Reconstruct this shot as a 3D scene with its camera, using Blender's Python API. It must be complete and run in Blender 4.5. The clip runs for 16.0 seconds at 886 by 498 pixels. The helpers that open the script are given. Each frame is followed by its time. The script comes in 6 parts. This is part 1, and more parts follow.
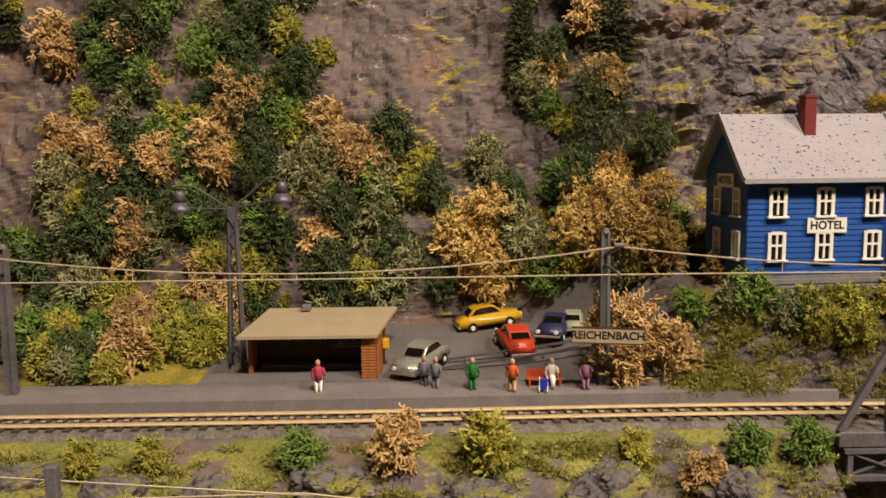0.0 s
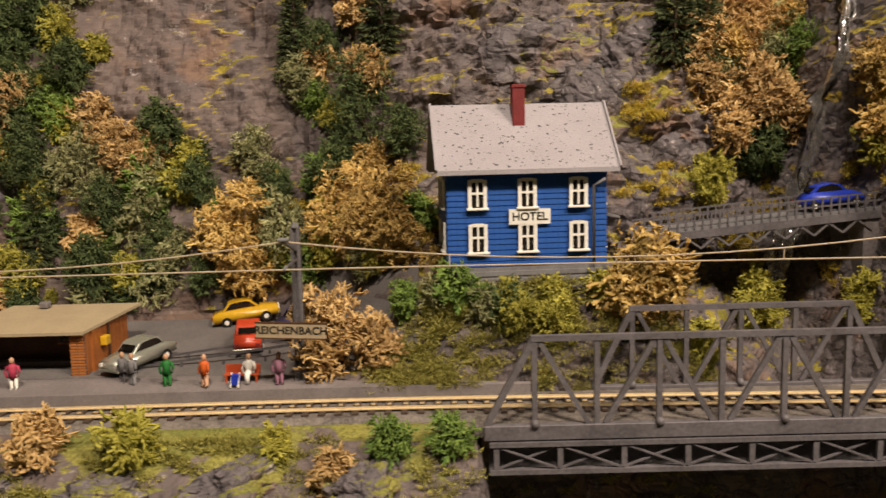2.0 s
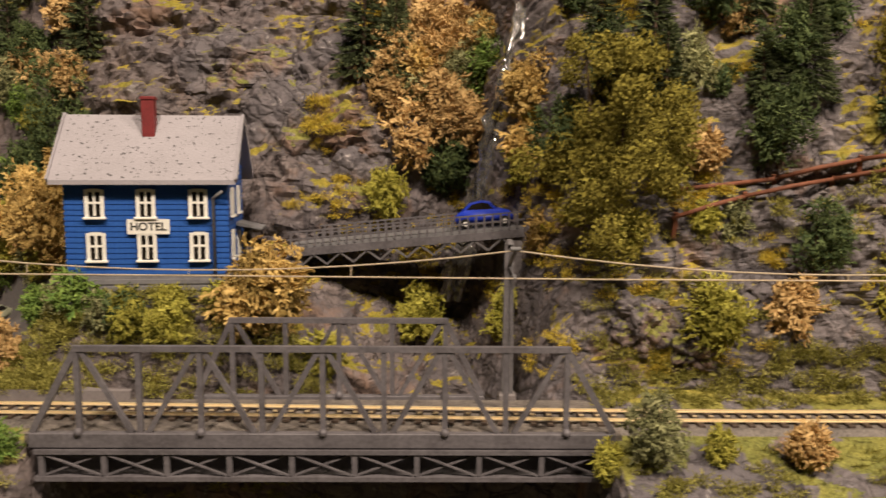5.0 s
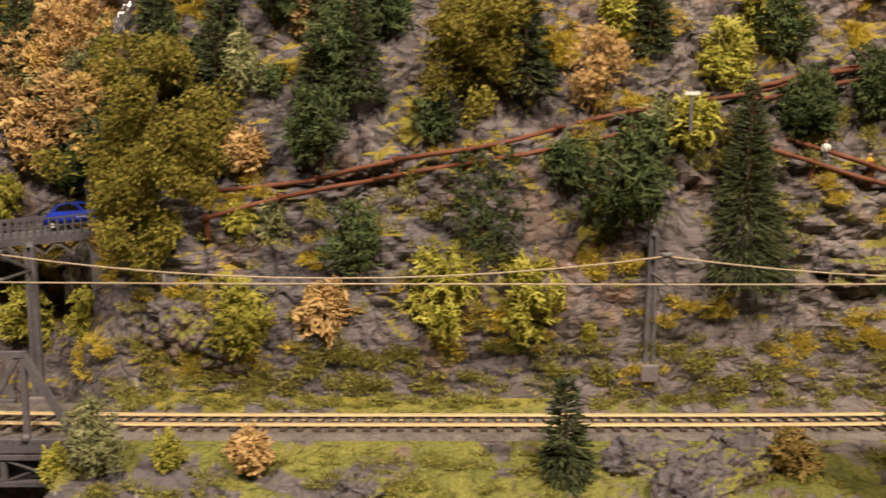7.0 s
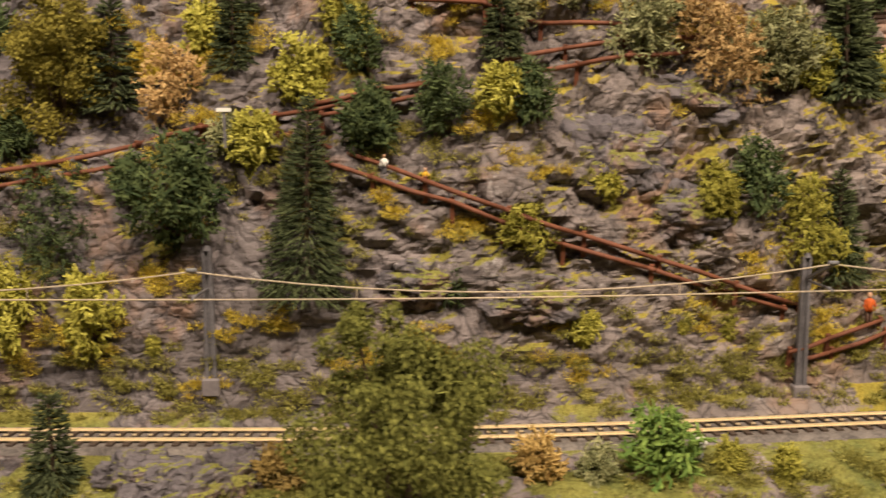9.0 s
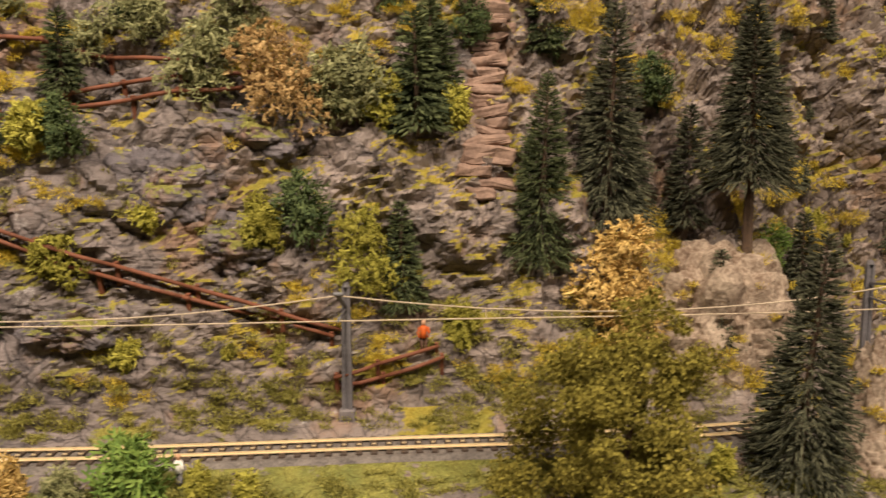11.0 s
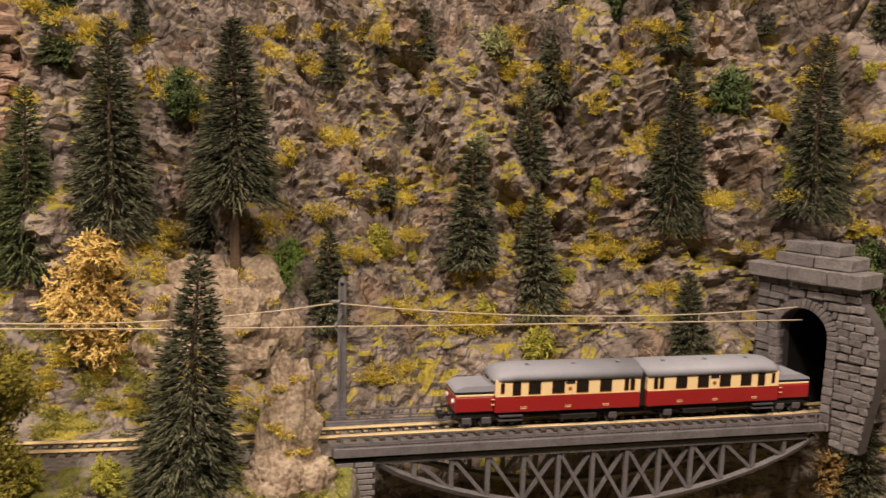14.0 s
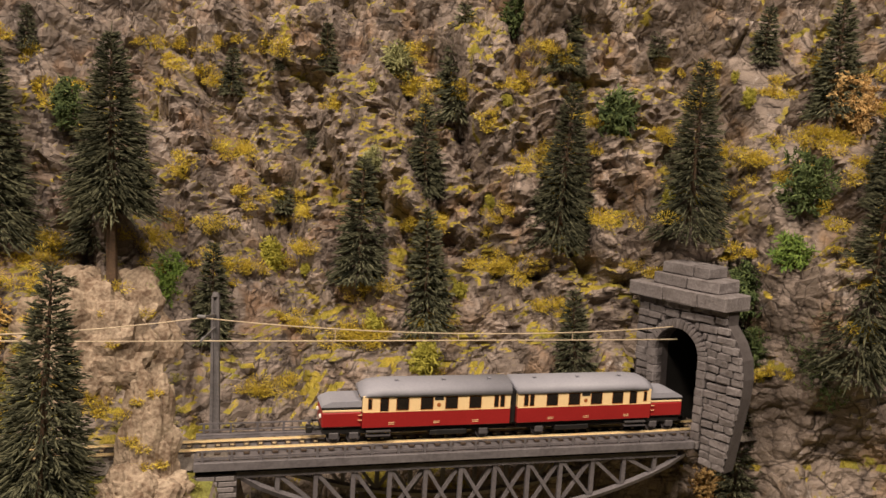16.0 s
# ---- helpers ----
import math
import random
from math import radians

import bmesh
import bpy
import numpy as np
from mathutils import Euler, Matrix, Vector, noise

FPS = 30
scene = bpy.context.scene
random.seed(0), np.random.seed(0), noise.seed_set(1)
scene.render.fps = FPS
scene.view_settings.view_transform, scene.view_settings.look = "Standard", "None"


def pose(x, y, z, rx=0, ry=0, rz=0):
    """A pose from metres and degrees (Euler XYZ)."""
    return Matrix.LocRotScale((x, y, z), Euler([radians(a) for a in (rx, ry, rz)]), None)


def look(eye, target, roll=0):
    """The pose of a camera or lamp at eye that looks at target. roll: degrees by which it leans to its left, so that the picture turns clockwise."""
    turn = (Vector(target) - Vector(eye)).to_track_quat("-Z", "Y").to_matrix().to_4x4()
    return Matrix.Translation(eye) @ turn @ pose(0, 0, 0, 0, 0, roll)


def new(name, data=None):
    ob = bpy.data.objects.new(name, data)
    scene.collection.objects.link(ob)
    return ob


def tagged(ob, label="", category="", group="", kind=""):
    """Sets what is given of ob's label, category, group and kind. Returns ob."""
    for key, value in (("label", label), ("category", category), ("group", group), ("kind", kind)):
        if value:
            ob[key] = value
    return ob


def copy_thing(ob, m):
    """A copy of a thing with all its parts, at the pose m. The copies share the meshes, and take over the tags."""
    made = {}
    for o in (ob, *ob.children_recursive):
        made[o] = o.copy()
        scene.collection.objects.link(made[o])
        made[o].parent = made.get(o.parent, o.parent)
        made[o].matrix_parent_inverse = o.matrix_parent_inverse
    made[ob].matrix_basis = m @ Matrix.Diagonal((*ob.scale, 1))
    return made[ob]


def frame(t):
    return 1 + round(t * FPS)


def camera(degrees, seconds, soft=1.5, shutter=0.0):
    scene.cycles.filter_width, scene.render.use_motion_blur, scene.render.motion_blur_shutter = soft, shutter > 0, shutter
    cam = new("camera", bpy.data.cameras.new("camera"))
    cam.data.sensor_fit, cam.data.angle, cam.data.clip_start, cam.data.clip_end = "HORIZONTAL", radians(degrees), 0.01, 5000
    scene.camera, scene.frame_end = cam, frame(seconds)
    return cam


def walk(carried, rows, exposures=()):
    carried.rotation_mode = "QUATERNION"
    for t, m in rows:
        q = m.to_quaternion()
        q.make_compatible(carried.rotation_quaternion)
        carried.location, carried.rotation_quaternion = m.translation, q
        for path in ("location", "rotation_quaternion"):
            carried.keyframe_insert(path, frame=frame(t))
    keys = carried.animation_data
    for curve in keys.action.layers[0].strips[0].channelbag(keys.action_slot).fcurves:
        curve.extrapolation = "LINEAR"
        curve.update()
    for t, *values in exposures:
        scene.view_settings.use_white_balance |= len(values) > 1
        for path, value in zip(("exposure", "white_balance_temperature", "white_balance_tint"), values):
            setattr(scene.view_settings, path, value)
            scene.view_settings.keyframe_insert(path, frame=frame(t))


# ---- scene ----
cam = camera(57.0, 16.0, 1.5, 0.35)
CM = 0.01
# the path in centimetres: seconds, eye, target, roll
PATH = [
    (0, (-30.704, -24.646, 8.098), (-30.182, 11.124, 4.068), -0.57),
    (0.5, (-29.407, -24.802, 7.655), (-29.116, 10.951, 3.462), -1.59),
    (1, (-27.139, -24.475, 8.006), (-27.070, 11.279, 3.805), -2.04),
    (1.5, (-23.464, -24.749, 8.033), (-23.488, 10.988, 3.690), -1.88),
    (2, (-19.796, -24.595, 8.101), (-19.838, 11.120, 3.584), -1.41),
    (2.5, (-18.341, -24.533, 8.146), (-18.389, 11.161, 3.456), -0.89),
    (3, (-17.142, -24.892, 8.408), (-17.203, 10.790, 3.637), -0.47),
    (3.2, (-16.414, -25.088, 8.492), (-16.476, 10.591, 3.702), -0.26),
    (5.3, (-4.394, -25.122, 8.594), (-4.027, 10.576, 3.952), 0.38),
    (5.5, (-2.783, -25.102, 8.575), (-2.464, 10.595, 3.922), 0.58),
    (6, (2.009, -24.902, 8.351), (2.287, 10.788, 3.652), 1.09),
    (6.5, (5.808, -24.451, 8.574), (6.043, 11.228, 3.788), 0.99),
    (7, (9.629, -25.050, 8.932), (9.898, 10.610, 4.009), 0.18),
    (7.5, (13.470, -25.028, 9.230), (13.708, 10.626, 4.265), -0.02),
    (8, (17.262, -25.024, 9.436), (17.344, 10.650, 4.596), 0.03),
    (8.5, (20.964, -25.156, 9.199), (20.851, 10.532, 4.468), 0.03),
    (9, (24.896, -25.189, 9.234), (24.618, 10.510, 4.600), -0.17),
    (9.5, (28.967, -25.490, 9.440), (28.474, 10.214, 4.866), -0.20),
    (10, (33.482, -25.890, 9.798), (32.808, 9.805, 5.179), -0.04),
    (10.2, (35.314, -26.060, 9.911), (34.584, 9.630, 5.257), 0.00),
    (12.3, (50.683, -25.700, 11.315), (50.924, 9.961, 6.391), 0.16),
    (12.5, (52.441, -25.751, 11.170), (52.588, 9.921, 6.322), 0.11),
    (13, (56.290, -25.661, 11.013), (56.157, 10.037, 6.368), 0.27),
    (13.5, (59.373, -25.757, 11.070), (59.181, 9.948, 6.477), 0.80),
    (14, (61.798, -26.008, 11.228), (61.744, 9.696, 6.626), 1.32),
    (14.5, (63.369, -26.277, 11.624), (63.486, 9.429, 7.039), 1.64),
    (15, (64.760, -26.415, 11.862), (65.111, 9.284, 7.233), 1.77),
    (15.5, (65.648, -26.333, 11.885), (66.240, 9.367, 7.284), 2.05),
    (16, (66.104, -26.381, 12.077), (66.877, 9.324, 7.541), 2.49),
]
walk(cam, [(t, look([CM * v for v in eye], [CM * v for v in target], roll)) for t, eye, target, roll in PATH])

# ---- room light ----
world = bpy.data.worlds.new("world")
world.use_nodes = True
world.node_tree.nodes["Background"].inputs[0].default_value = (1.0, 0.86, 0.7, 1)
world.node_tree.nodes["Background"].inputs[1].default_value = 0.025
scene.world = world


def ceiling_lamp(x, y, z, tx, ty, tz, sx, sy, watts, colour):
    data = bpy.data.lights.new("ceiling_lamp_light", "AREA")
    data.shape, data.size, data.size_y, data.energy, data.color = "RECTANGLE", sx, sy, watts, colour
    ob = new("ceiling_lamp_light", data)
    ob.matrix_world = look((x, y, z), (tx, ty, tz))


for lx in (-0.35, 0.25, 0.85):
    ceiling_lamp(lx + 0.18, -0.62, 0.98, lx, 0.05, 0.04, 0.12, 0.12, 13.2, (1.0, 0.83, 0.665))

# ---- small kit: all building numbers are in centimetres ----
R = random.Random(7)


def at(x, y, z, rx=0, ry=0, rz=0, s=1.0):
    return pose(x * CM, y * CM, z * CM, rx, ry, rz) @ Matrix.Scale(s, 4)


def mesh_of(name, bm, material, smooth=False):
    me = bpy.data.meshes.new(name)
    bmesh.ops.scale(bm, vec=(CM, CM, CM), verts=bm.verts)
    bmesh.ops.recalc_face_normals(bm, faces=bm.faces)
    bm.to_mesh(me)
    bm.free()
    if smooth:
        me.polygons.foreach_set("use_smooth", [True] * len(me.polygons))
    for m in material if isinstance(material, (list, tuple)) else [material]:
        me.materials.append(m)
    return me


def part(name, bm, material, parent=None, label="", smooth=False):
    """One mesh object, under a thing or a part."""
    ob = new(name, mesh_of(name, bm, material, smooth))
    ob.parent = parent
    return tagged(ob, label)


def thing(name, m, label, category, group="", kind=""):
    ob = new(name)
    ob.empty_display_size = 0.005
    ob.matrix_world = m
    return tagged(ob, label, category, group, kind)


def solo(name, bm, material, m, label, category, group="", kind="", smooth=False):
    ob = new(name, mesh_of(name, bm, material, smooth))
    ob.matrix_world = m
    return tagged(ob, label, category, group, kind)


def shared(name, mesh, parent, m=None):
    ob = new(name, mesh)
    ob.parent = parent
    if m is not None:
        ob.matrix_basis = m
    return ob


def box(bm, x0, x1, y0, y1, z0, z1, bevel=0.0):
    v = [bm.verts.new(p) for p in ((x0, y0, z0), (x1, y0, z0), (x1, y1, z0), (x0, y1, z0),
                                   (x0, y0, z1), (x1, y0, z1), (x1, y1, z1), (x0, y1, z1))]
    f = [bm.faces.new([v[i] for i in q]) for q in ((0, 3, 2, 1), (4, 5, 6, 7), (0, 1, 5, 4), (1, 2, 6, 5), (2, 3, 7, 6), (3, 0, 4, 7))]
    if bevel:
        edges = list({e for q in f for e in q.edges})
        bmesh.ops.bevel(bm, geom=edges, offset=bevel, segments=1, affect="EDGES")
    return bm


def bar(bm, a, b, w, h=None, up=(0, 0, 1)):
    """A straight rectangular bar from a to b, w wide, h high."""
    h = h or w
    a, b = Vector(a), Vector(b)
    d = (b - a).normalized()
    side = d.cross(Vector(up))
    side = side.normalized() if side.length > 1e-4 else Vector((1, 0, 0))
    top = side.cross(d)
    r = []
    for p in (a, b):
        r.append([bm.verts.new(p + side * (i * w / 2) + top * (j * h / 2)) for i, j in ((-1, -1), (1, -1), (1, 1), (-1, 1))])
    for k in range(4):
        bm.faces.new((r[0][k], r[0][(k + 1) % 4], r[1][(k + 1) % 4], r[1][k]))
    bm.faces.new(r[0][::-1])
    bm.faces.new(r[1])
    return bm


def tube(bm, points, radii, n=6, cap=True):
    points = [Vector(p) for p in points]
    rings = []
    for i, p in enumerate(points):
        d = (points[min(i + 1, len(points) - 1)] - points[max(i - 1, 0)]).normalized()
        s = d.cross(Vector((0.13, 0.31, 0.94)))
        s = s.normalized() if s.length > 1e-3 else Vector((1, 0, 0))
        t = s.cross(d)
        r = radii[i] if isinstance(radii, (list, tuple)) else radii
        rings.append([bm.verts.new(p + (s * math.cos(k * math.tau / n) + t * math.sin(k * math.tau / n)) * r) for k in range(n)])
    for a, b in zip(rings, rings[1:]):
        for k in range(n):
            bm.faces.new((a[k], a[(k + 1) % n], b[(k + 1) % n], b[k]))
    if cap:
        bm.faces.new(rings[0][::-1])
        bm.faces.new(rings[-1])
    return bm


def prism(bm, outline, y0, y1):
    """An outline of (x, z) corners drawn out from y0 to y1."""
    a = [bm.verts.new((x, y0, z)) for x, z in outline]
    b = [bm.verts.new((x, y1, z)) for x, z in outline]
    n = len(a)
    for k in range(n):
        bm.faces.new((a[k], a[(k + 1) % n], b[(k + 1) % n], b[k]))
    bm.faces.new(a[::-1])
    bm.faces.new(b)
    return bm


def new_bm():
    return bmesh.new()


def B(*args, **kw):
    return box(new_bm(), *args, **kw)


# ---- materials ----
def mat(name, a, b=None, rough=0.7, size=0.4, bump=0.15, metal=0.0, fine=0.08, spread=0.5, vary=0.0, spec=0.3):
    """Two colours mixed by noise at two scales (sizes in centimetres), with relief."""
    m = bpy.data.materials.new(name)
    m.use_nodes = True
    n, l = m.node_tree.nodes, m.node_tree.links
    p = n["Principled BSDF"]
    p.inputs["Roughness"].default_value, p.inputs["Metallic"].default_value = rough, metal
    p.inputs["Specular IOR Level"].default_value = spec
    tc = n.new("ShaderNodeTexCoord")
    big, small = n.new("ShaderNodeTexNoise"), n.new("ShaderNodeTexNoise")
    big.inputs["Scale"].default_value, small.inputs["Scale"].default_value = 100 / size, 100 / fine
    big.inputs["Detail"].default_value = small.inputs["Detail"].default_value = 4
    l.new(tc.outputs["Object"], big.inputs["Vector"])
    l.new(tc.outputs["Object"], small.inputs["Vector"])
    add = n.new("ShaderNodeMath")
    add.operation = "ADD"
    l.new(big.outputs["Fac"], add.inputs[0])
    l.new(small.outputs["Fac"], add.inputs[1])
    ramp = n.new("ShaderNodeMapRange")
    ramp.inputs["From Min"].default_value, ramp.inputs["From Max"].default_value = 1 - spread * 0.6, 1 + spread * 0.6
    l.new(add.outputs[0], ramp.inputs["Value"])
    mix = n.new("ShaderNodeMix")
    mix.data_type = "RGBA"
    l.new(ramp.outputs[0], mix.inputs["Factor"])
    mix.inputs["A"].default_value = (*a, 1)
    mix.inputs["B"].default_value = (*(b or [c * 0.7 for c in a]), 1)
    out = mix.outputs["Result"]
    if vary:
        info, hsv = n.new("ShaderNodeObjectInfo"), n.new("ShaderNodeHueSaturation")
        mr = n.new("ShaderNodeMapRange")
        mr.inputs["To Min"].default_value, mr.inputs["To Max"].default_value = 1 - vary, 1 + vary
        l.new(info.outputs["Random"], mr.inputs["Value"])
        l.new(mr.outputs[0], hsv.inputs["Value"])
        l.new(out, hsv.inputs["Color"])
        out = hsv.outputs["Color"]
    l.new(out, p.inputs["Base Color"])
    bp = n.new("ShaderNodeBump")
    bp.inputs["Strength"].default_value, bp.inputs["Distance"].default_value = bump, 0.0006
    l.new(small.outputs["Fac"], bp.inputs["Height"])
    l.new(bp.outputs["Normal"], p.inputs["Normal"])
    return m


def leaf_mat(name, dark, light, vary=0.18):
    """Scatter foliage: each flake its own shade."""
    m = bpy.data.materials.new(name)
    m.use_nodes = True
    n, l = m.node_tree.nodes, m.node_tree.links
    p = n["Principled BSDF"]
    p.inputs["Roughness"].default_value, p.inputs["Specular IOR Level"].default_value = 0.85, 0.15
    geo, info = n.new("ShaderNodeNewGeometry"), n.new("ShaderNodeObjectInfo")
    mix, hsv, mr = n.new("ShaderNodeMix"), n.new("ShaderNodeHueSaturation"), n.new("ShaderNodeMapRange")
    mix.data_type = "RGBA"
    l.new(geo.outputs["Random Per Island"], mix.inputs["Factor"])
    mix.inputs["A"].default_value, mix.inputs["B"].default_value = (*dark, 1), (*light, 1)
    mr.inputs["To Min"].default_value, mr.inputs["To Max"].default_value = 1 - vary, 1 + vary
    l.new(info.outputs["Random"], mr.inputs["Value"])
    l.new(mr.outputs[0], hsv.inputs["Value"])
    l.new(mix.outputs["Result"], hsv.inputs["Color"])
    l.new(hsv.outputs["Color"], p.inputs["Base Color"])
    return m


def ground_mat():
    m = bpy.data.materials.new("painted_plaster_rock_with_flock")
    m.use_nodes = True
    n, l = m.node_tree.nodes, m.node_tree.links
    p = n["Principled BSDF"]
    p.inputs["Specular IOR Level"].default_value = 0.25
    tc, geo = n.new("ShaderNodeTexCoord"), n.new("ShaderNodeNewGeometry")
    sep = n.new("ShaderNodeSeparateXYZ")
    l.new(tc.outputs["Object"], sep.inputs[0])

    def noise_tex(size, detail=6, rough=0.6, stretch=None):
        t = n.new("ShaderNodeTexNoise")
        t.inputs["Scale"].default_value, t.inputs["Detail"].default_value, t.inputs["Roughness"].default_value = 100 / size, detail, rough
        if stretch:
            mp = n.new("ShaderNodeMapping")
            mp.inputs["Scale"].default_value = stretch
            mp.inputs["Rotation"].default_value = (0, 0.35, 0)
            l.new(tc.outputs["Object"], mp.inputs["Vector"])
            l.new(mp.outputs[0], t.inputs["Vector"])
        else:
            l.new(tc.outputs["Object"], t.inputs["Vector"])
        return t.outputs["Fac"]

    def ramp(value, stops):
        r = n.new("ShaderNodeValToRGB")
        while len(r.color_ramp.elements) < len(stops):
            r.color_ramp.elements.new(0.5)
        for e, (pos, c) in zip(r.color_ramp.elements, stops):
            e.position, e.color = pos, (*c, 1)
        l.new(value, r.inputs["Fac"])
        return r.outputs["Color"]

    def mixed(fac, a, b):
        x = n.new("ShaderNodeMix")
        x.data_type = "RGBA"
        l.new(fac, x.inputs["Factor"])
        l.new(a, x.inputs["A"])
        l.new(b, x.inputs["B"])
        return x.outputs["Result"]

    def span(value, lo, hi):
        r = n.new("ShaderNodeMapRange")
        r.inputs["From Min"].default_value, r.inputs["From Max"].default_value = lo, hi
        l.new(value, r.inputs["Value"])
        return r.outputs[0]

    def calc(op, a, b):
        x = n.new("ShaderNodeMath")
        x.operation = op
        for i, v in enumerate((a, b)):
            if isinstance(v, (int, float)):
                x.inputs[i].default_value = v
            else:
                l.new(v, x.inputs[i])
        return x.outputs[0]

    # paint: mauve-brown scree at the station end, blue-grey in the middle, tan and pink strata at the tunnel end
    along = span(sep.outputs["X"], -0.6, 0.95)
    base = ramp(along, [(0.0, (0.152, 0.111, 0.095)), (0.26, (0.174, 0.136, 0.124)), (0.4, (0.181, 0.156, 0.158)), (0.56, (0.221, 0.184, 0.173)), (0.66, (0.305, 0.247, 0.212)), (1.0, (0.31, 0.25, 0.212))])
    dim = ramp(along, [(0.0, (0.104, 0.075, 0.066)), (0.4, (0.123, 0.109, 0.116)), (0.6, (0.165, 0.137, 0.124)), (1.0, (0.175, 0.138, 0.115))])
    # near-black tone that puts shade into the colour of cracks and low strata
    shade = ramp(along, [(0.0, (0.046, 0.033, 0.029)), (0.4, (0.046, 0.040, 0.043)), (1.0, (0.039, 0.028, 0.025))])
    warm = ramp(along, [(0.0, (0.169, 0.111, 0.084)), (0.5, (0.226, 0.144, 0.106)), (1.0, (0.285, 0.195, 0.125))])
    broad = noise_tex(2.2, 5, 0.6)
    strata = noise_tex(0.9, 7, 0.66, (0.35, 0.9, 2.3))
    fine = noise_tex(0.22, 5, 0.7)
    rock = mixed(span(broad, 0.4, 0.62), dim, base)
    rock = mixed(span(noise_tex(3.0, 5, 0.6), 0.54, 0.66), rock, warm)
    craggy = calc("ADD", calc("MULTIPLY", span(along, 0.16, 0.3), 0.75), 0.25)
    # hollows of the strata darkened in the colour, as recess shade
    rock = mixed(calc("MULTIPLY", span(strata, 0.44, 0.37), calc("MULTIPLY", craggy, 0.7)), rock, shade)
    rock = mixed(span(calc("ADD", noise_tex(0.9, 6, 0.7), calc("MULTIPLY", fine, 0.5)), 0.88, 0.98), rock, ramp(fine, [(0, (0.3, 0.27, 0.26)), (1, (0.46, 0.42, 0.4))]))
    # cracks between the blocks, coarse and fine, with shade painted into them
    warp = n.new("ShaderNodeMixRGB")
    warp.blend_type, warp.inputs["Fac"].default_value = "ADD", 1.0
    wn = n.new("ShaderNodeTexNoise")
    wn.inputs["Scale"].default_value, wn.inputs["Detail"].default_value = 70, 4
    ws = n.new("ShaderNodeVectorMath")
    ws.operation = "SCALE"
    ws.inputs["Scale"].default_value = 0.016
    l.new(tc.outputs["Object"], wn.inputs["Vector"])
    l.new(wn.outputs["Color"], ws.inputs[0])
    l.new(tc.outputs["Object"], warp.inputs[1])
    l.new(ws.outputs[0], warp.inputs[2])
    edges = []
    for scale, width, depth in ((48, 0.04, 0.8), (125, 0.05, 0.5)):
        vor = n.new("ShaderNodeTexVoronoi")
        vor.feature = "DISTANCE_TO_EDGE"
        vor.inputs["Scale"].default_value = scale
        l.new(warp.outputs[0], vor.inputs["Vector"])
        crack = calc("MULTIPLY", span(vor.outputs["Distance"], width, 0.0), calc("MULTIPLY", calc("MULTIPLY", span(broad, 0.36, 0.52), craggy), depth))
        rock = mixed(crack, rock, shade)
        edges.append(span(vor.outputs["Distance"], 0.0, width * 3))
    # flock: felted yellow fibres on ledges and in patches
    patch = noise_tex(2.4, 5, 0.62)
    sep_n = n.new("ShaderNodeSeparateXYZ")
    l.new(geo.outputs["Normal"], sep_n.inputs[0])
    lean = calc("MULTIPLY", span(sep_n.outputs["Z"], 0.2, 0.95), 0.2)
    mask = span(calc("ADD", patch, lean), 0.64, 0.675)
    grain = span(noise_tex(0.1, 4, 0.8), 0.35, 0.65)
    hill = mixed(grain, ramp(noise_tex(1.1, 3), [(0.35, (0.1, 0.09, 0.012)), (0.65, (0.23, 0.17, 0.018))]),
                 ramp(noise_tex(1.3, 3), [(0.35, (0.22, 0.21, 0.04)), (0.65, (0.46, 0.35, 0.055))]))
    verge = mixed(grain, ramp(noise_tex(1.1, 3), [(0.35, (0.06, 0.065, 0.015)), (0.65, (0.14, 0.125, 0.03))]),
                  ramp(noise_tex(1.3, 3), [(0.35, (0.17, 0.19, 0.05)), (0.65, (0.32, 0.3, 0.07))]))
    flock = mixed(span(calc("SUBTRACT", sep.outputs["Y"], calc("MULTIPLY", along, 0.03)), 0.0, 0.012), verge, hill)
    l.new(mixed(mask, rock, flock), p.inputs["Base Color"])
    p.inputs["Roughness"].default_value = 0.72
    before = None
    for height, strength, deep in ((strata, 0.8, 0.0016), (edges[0], 0.7, 0.0014), (edges[1], 0.6, 0.0008), (fine, 0.7, 0.0006)):
        bp = n.new("ShaderNodeBump")
        bp.inputs["Distance"].default_value = deep
        l.new(calc("MULTIPLY", craggy, strength), bp.inputs["Strength"])
        l.new(height, bp.inputs["Height"])
        if before:
            l.new(before, bp.inputs["Normal"])
        before = bp.outputs["Normal"]
    l.new(before, p.inputs["Normal"])
    return m


M_GROUND = ground_mat()
M_BALLAST = mat("grey_ballast", (0.22, 0.19, 0.165), (0.07, 0.06, 0.055), size=0.5, fine=0.09, bump=0.9, spread=0.5)
M_SLEEPER = mat("dark_brown_sleeper", (0.075, 0.05, 0.035), (0.035, 0.025, 0.02), rough=0.6)
M_RAIL = mat("nickel_silver_rail", (0.92, 0.76, 0.48), (0.8, 0.63, 0.38), rough=0.3, metal=0.45, bump=0.03, spec=0.6)
M_ASPHALT = mat("grey_road_paint", (0.16, 0.145, 0.14), (0.105, 0.095, 0.095), size=1.4, fine=0.1, bump=0.25)
M_STEEL = mat("grey_painted_bridge_plastic", (0.15, 0.138, 0.148), (0.085, 0.077, 0.083), rough=0.5, size=0.9, fine=0.12, bump=0.25)
M_DARKSTEEL = mat("dark_grey_plastic", (0.1, 0.092, 0.095), (0.06, 0.055, 0.06), rough=0.5, size=0.6)
M_MAST = mat("weathered_grey_mast", (0.16, 0.15, 0.155), (0.09, 0.082, 0.086), rough=0.6, size=0.5)
M_WIRE = mat("brass_wire", (0.66, 0.54, 0.4), (0.5, 0.4, 0.28), rough=0.45, metal=0.3, bump=0.02)
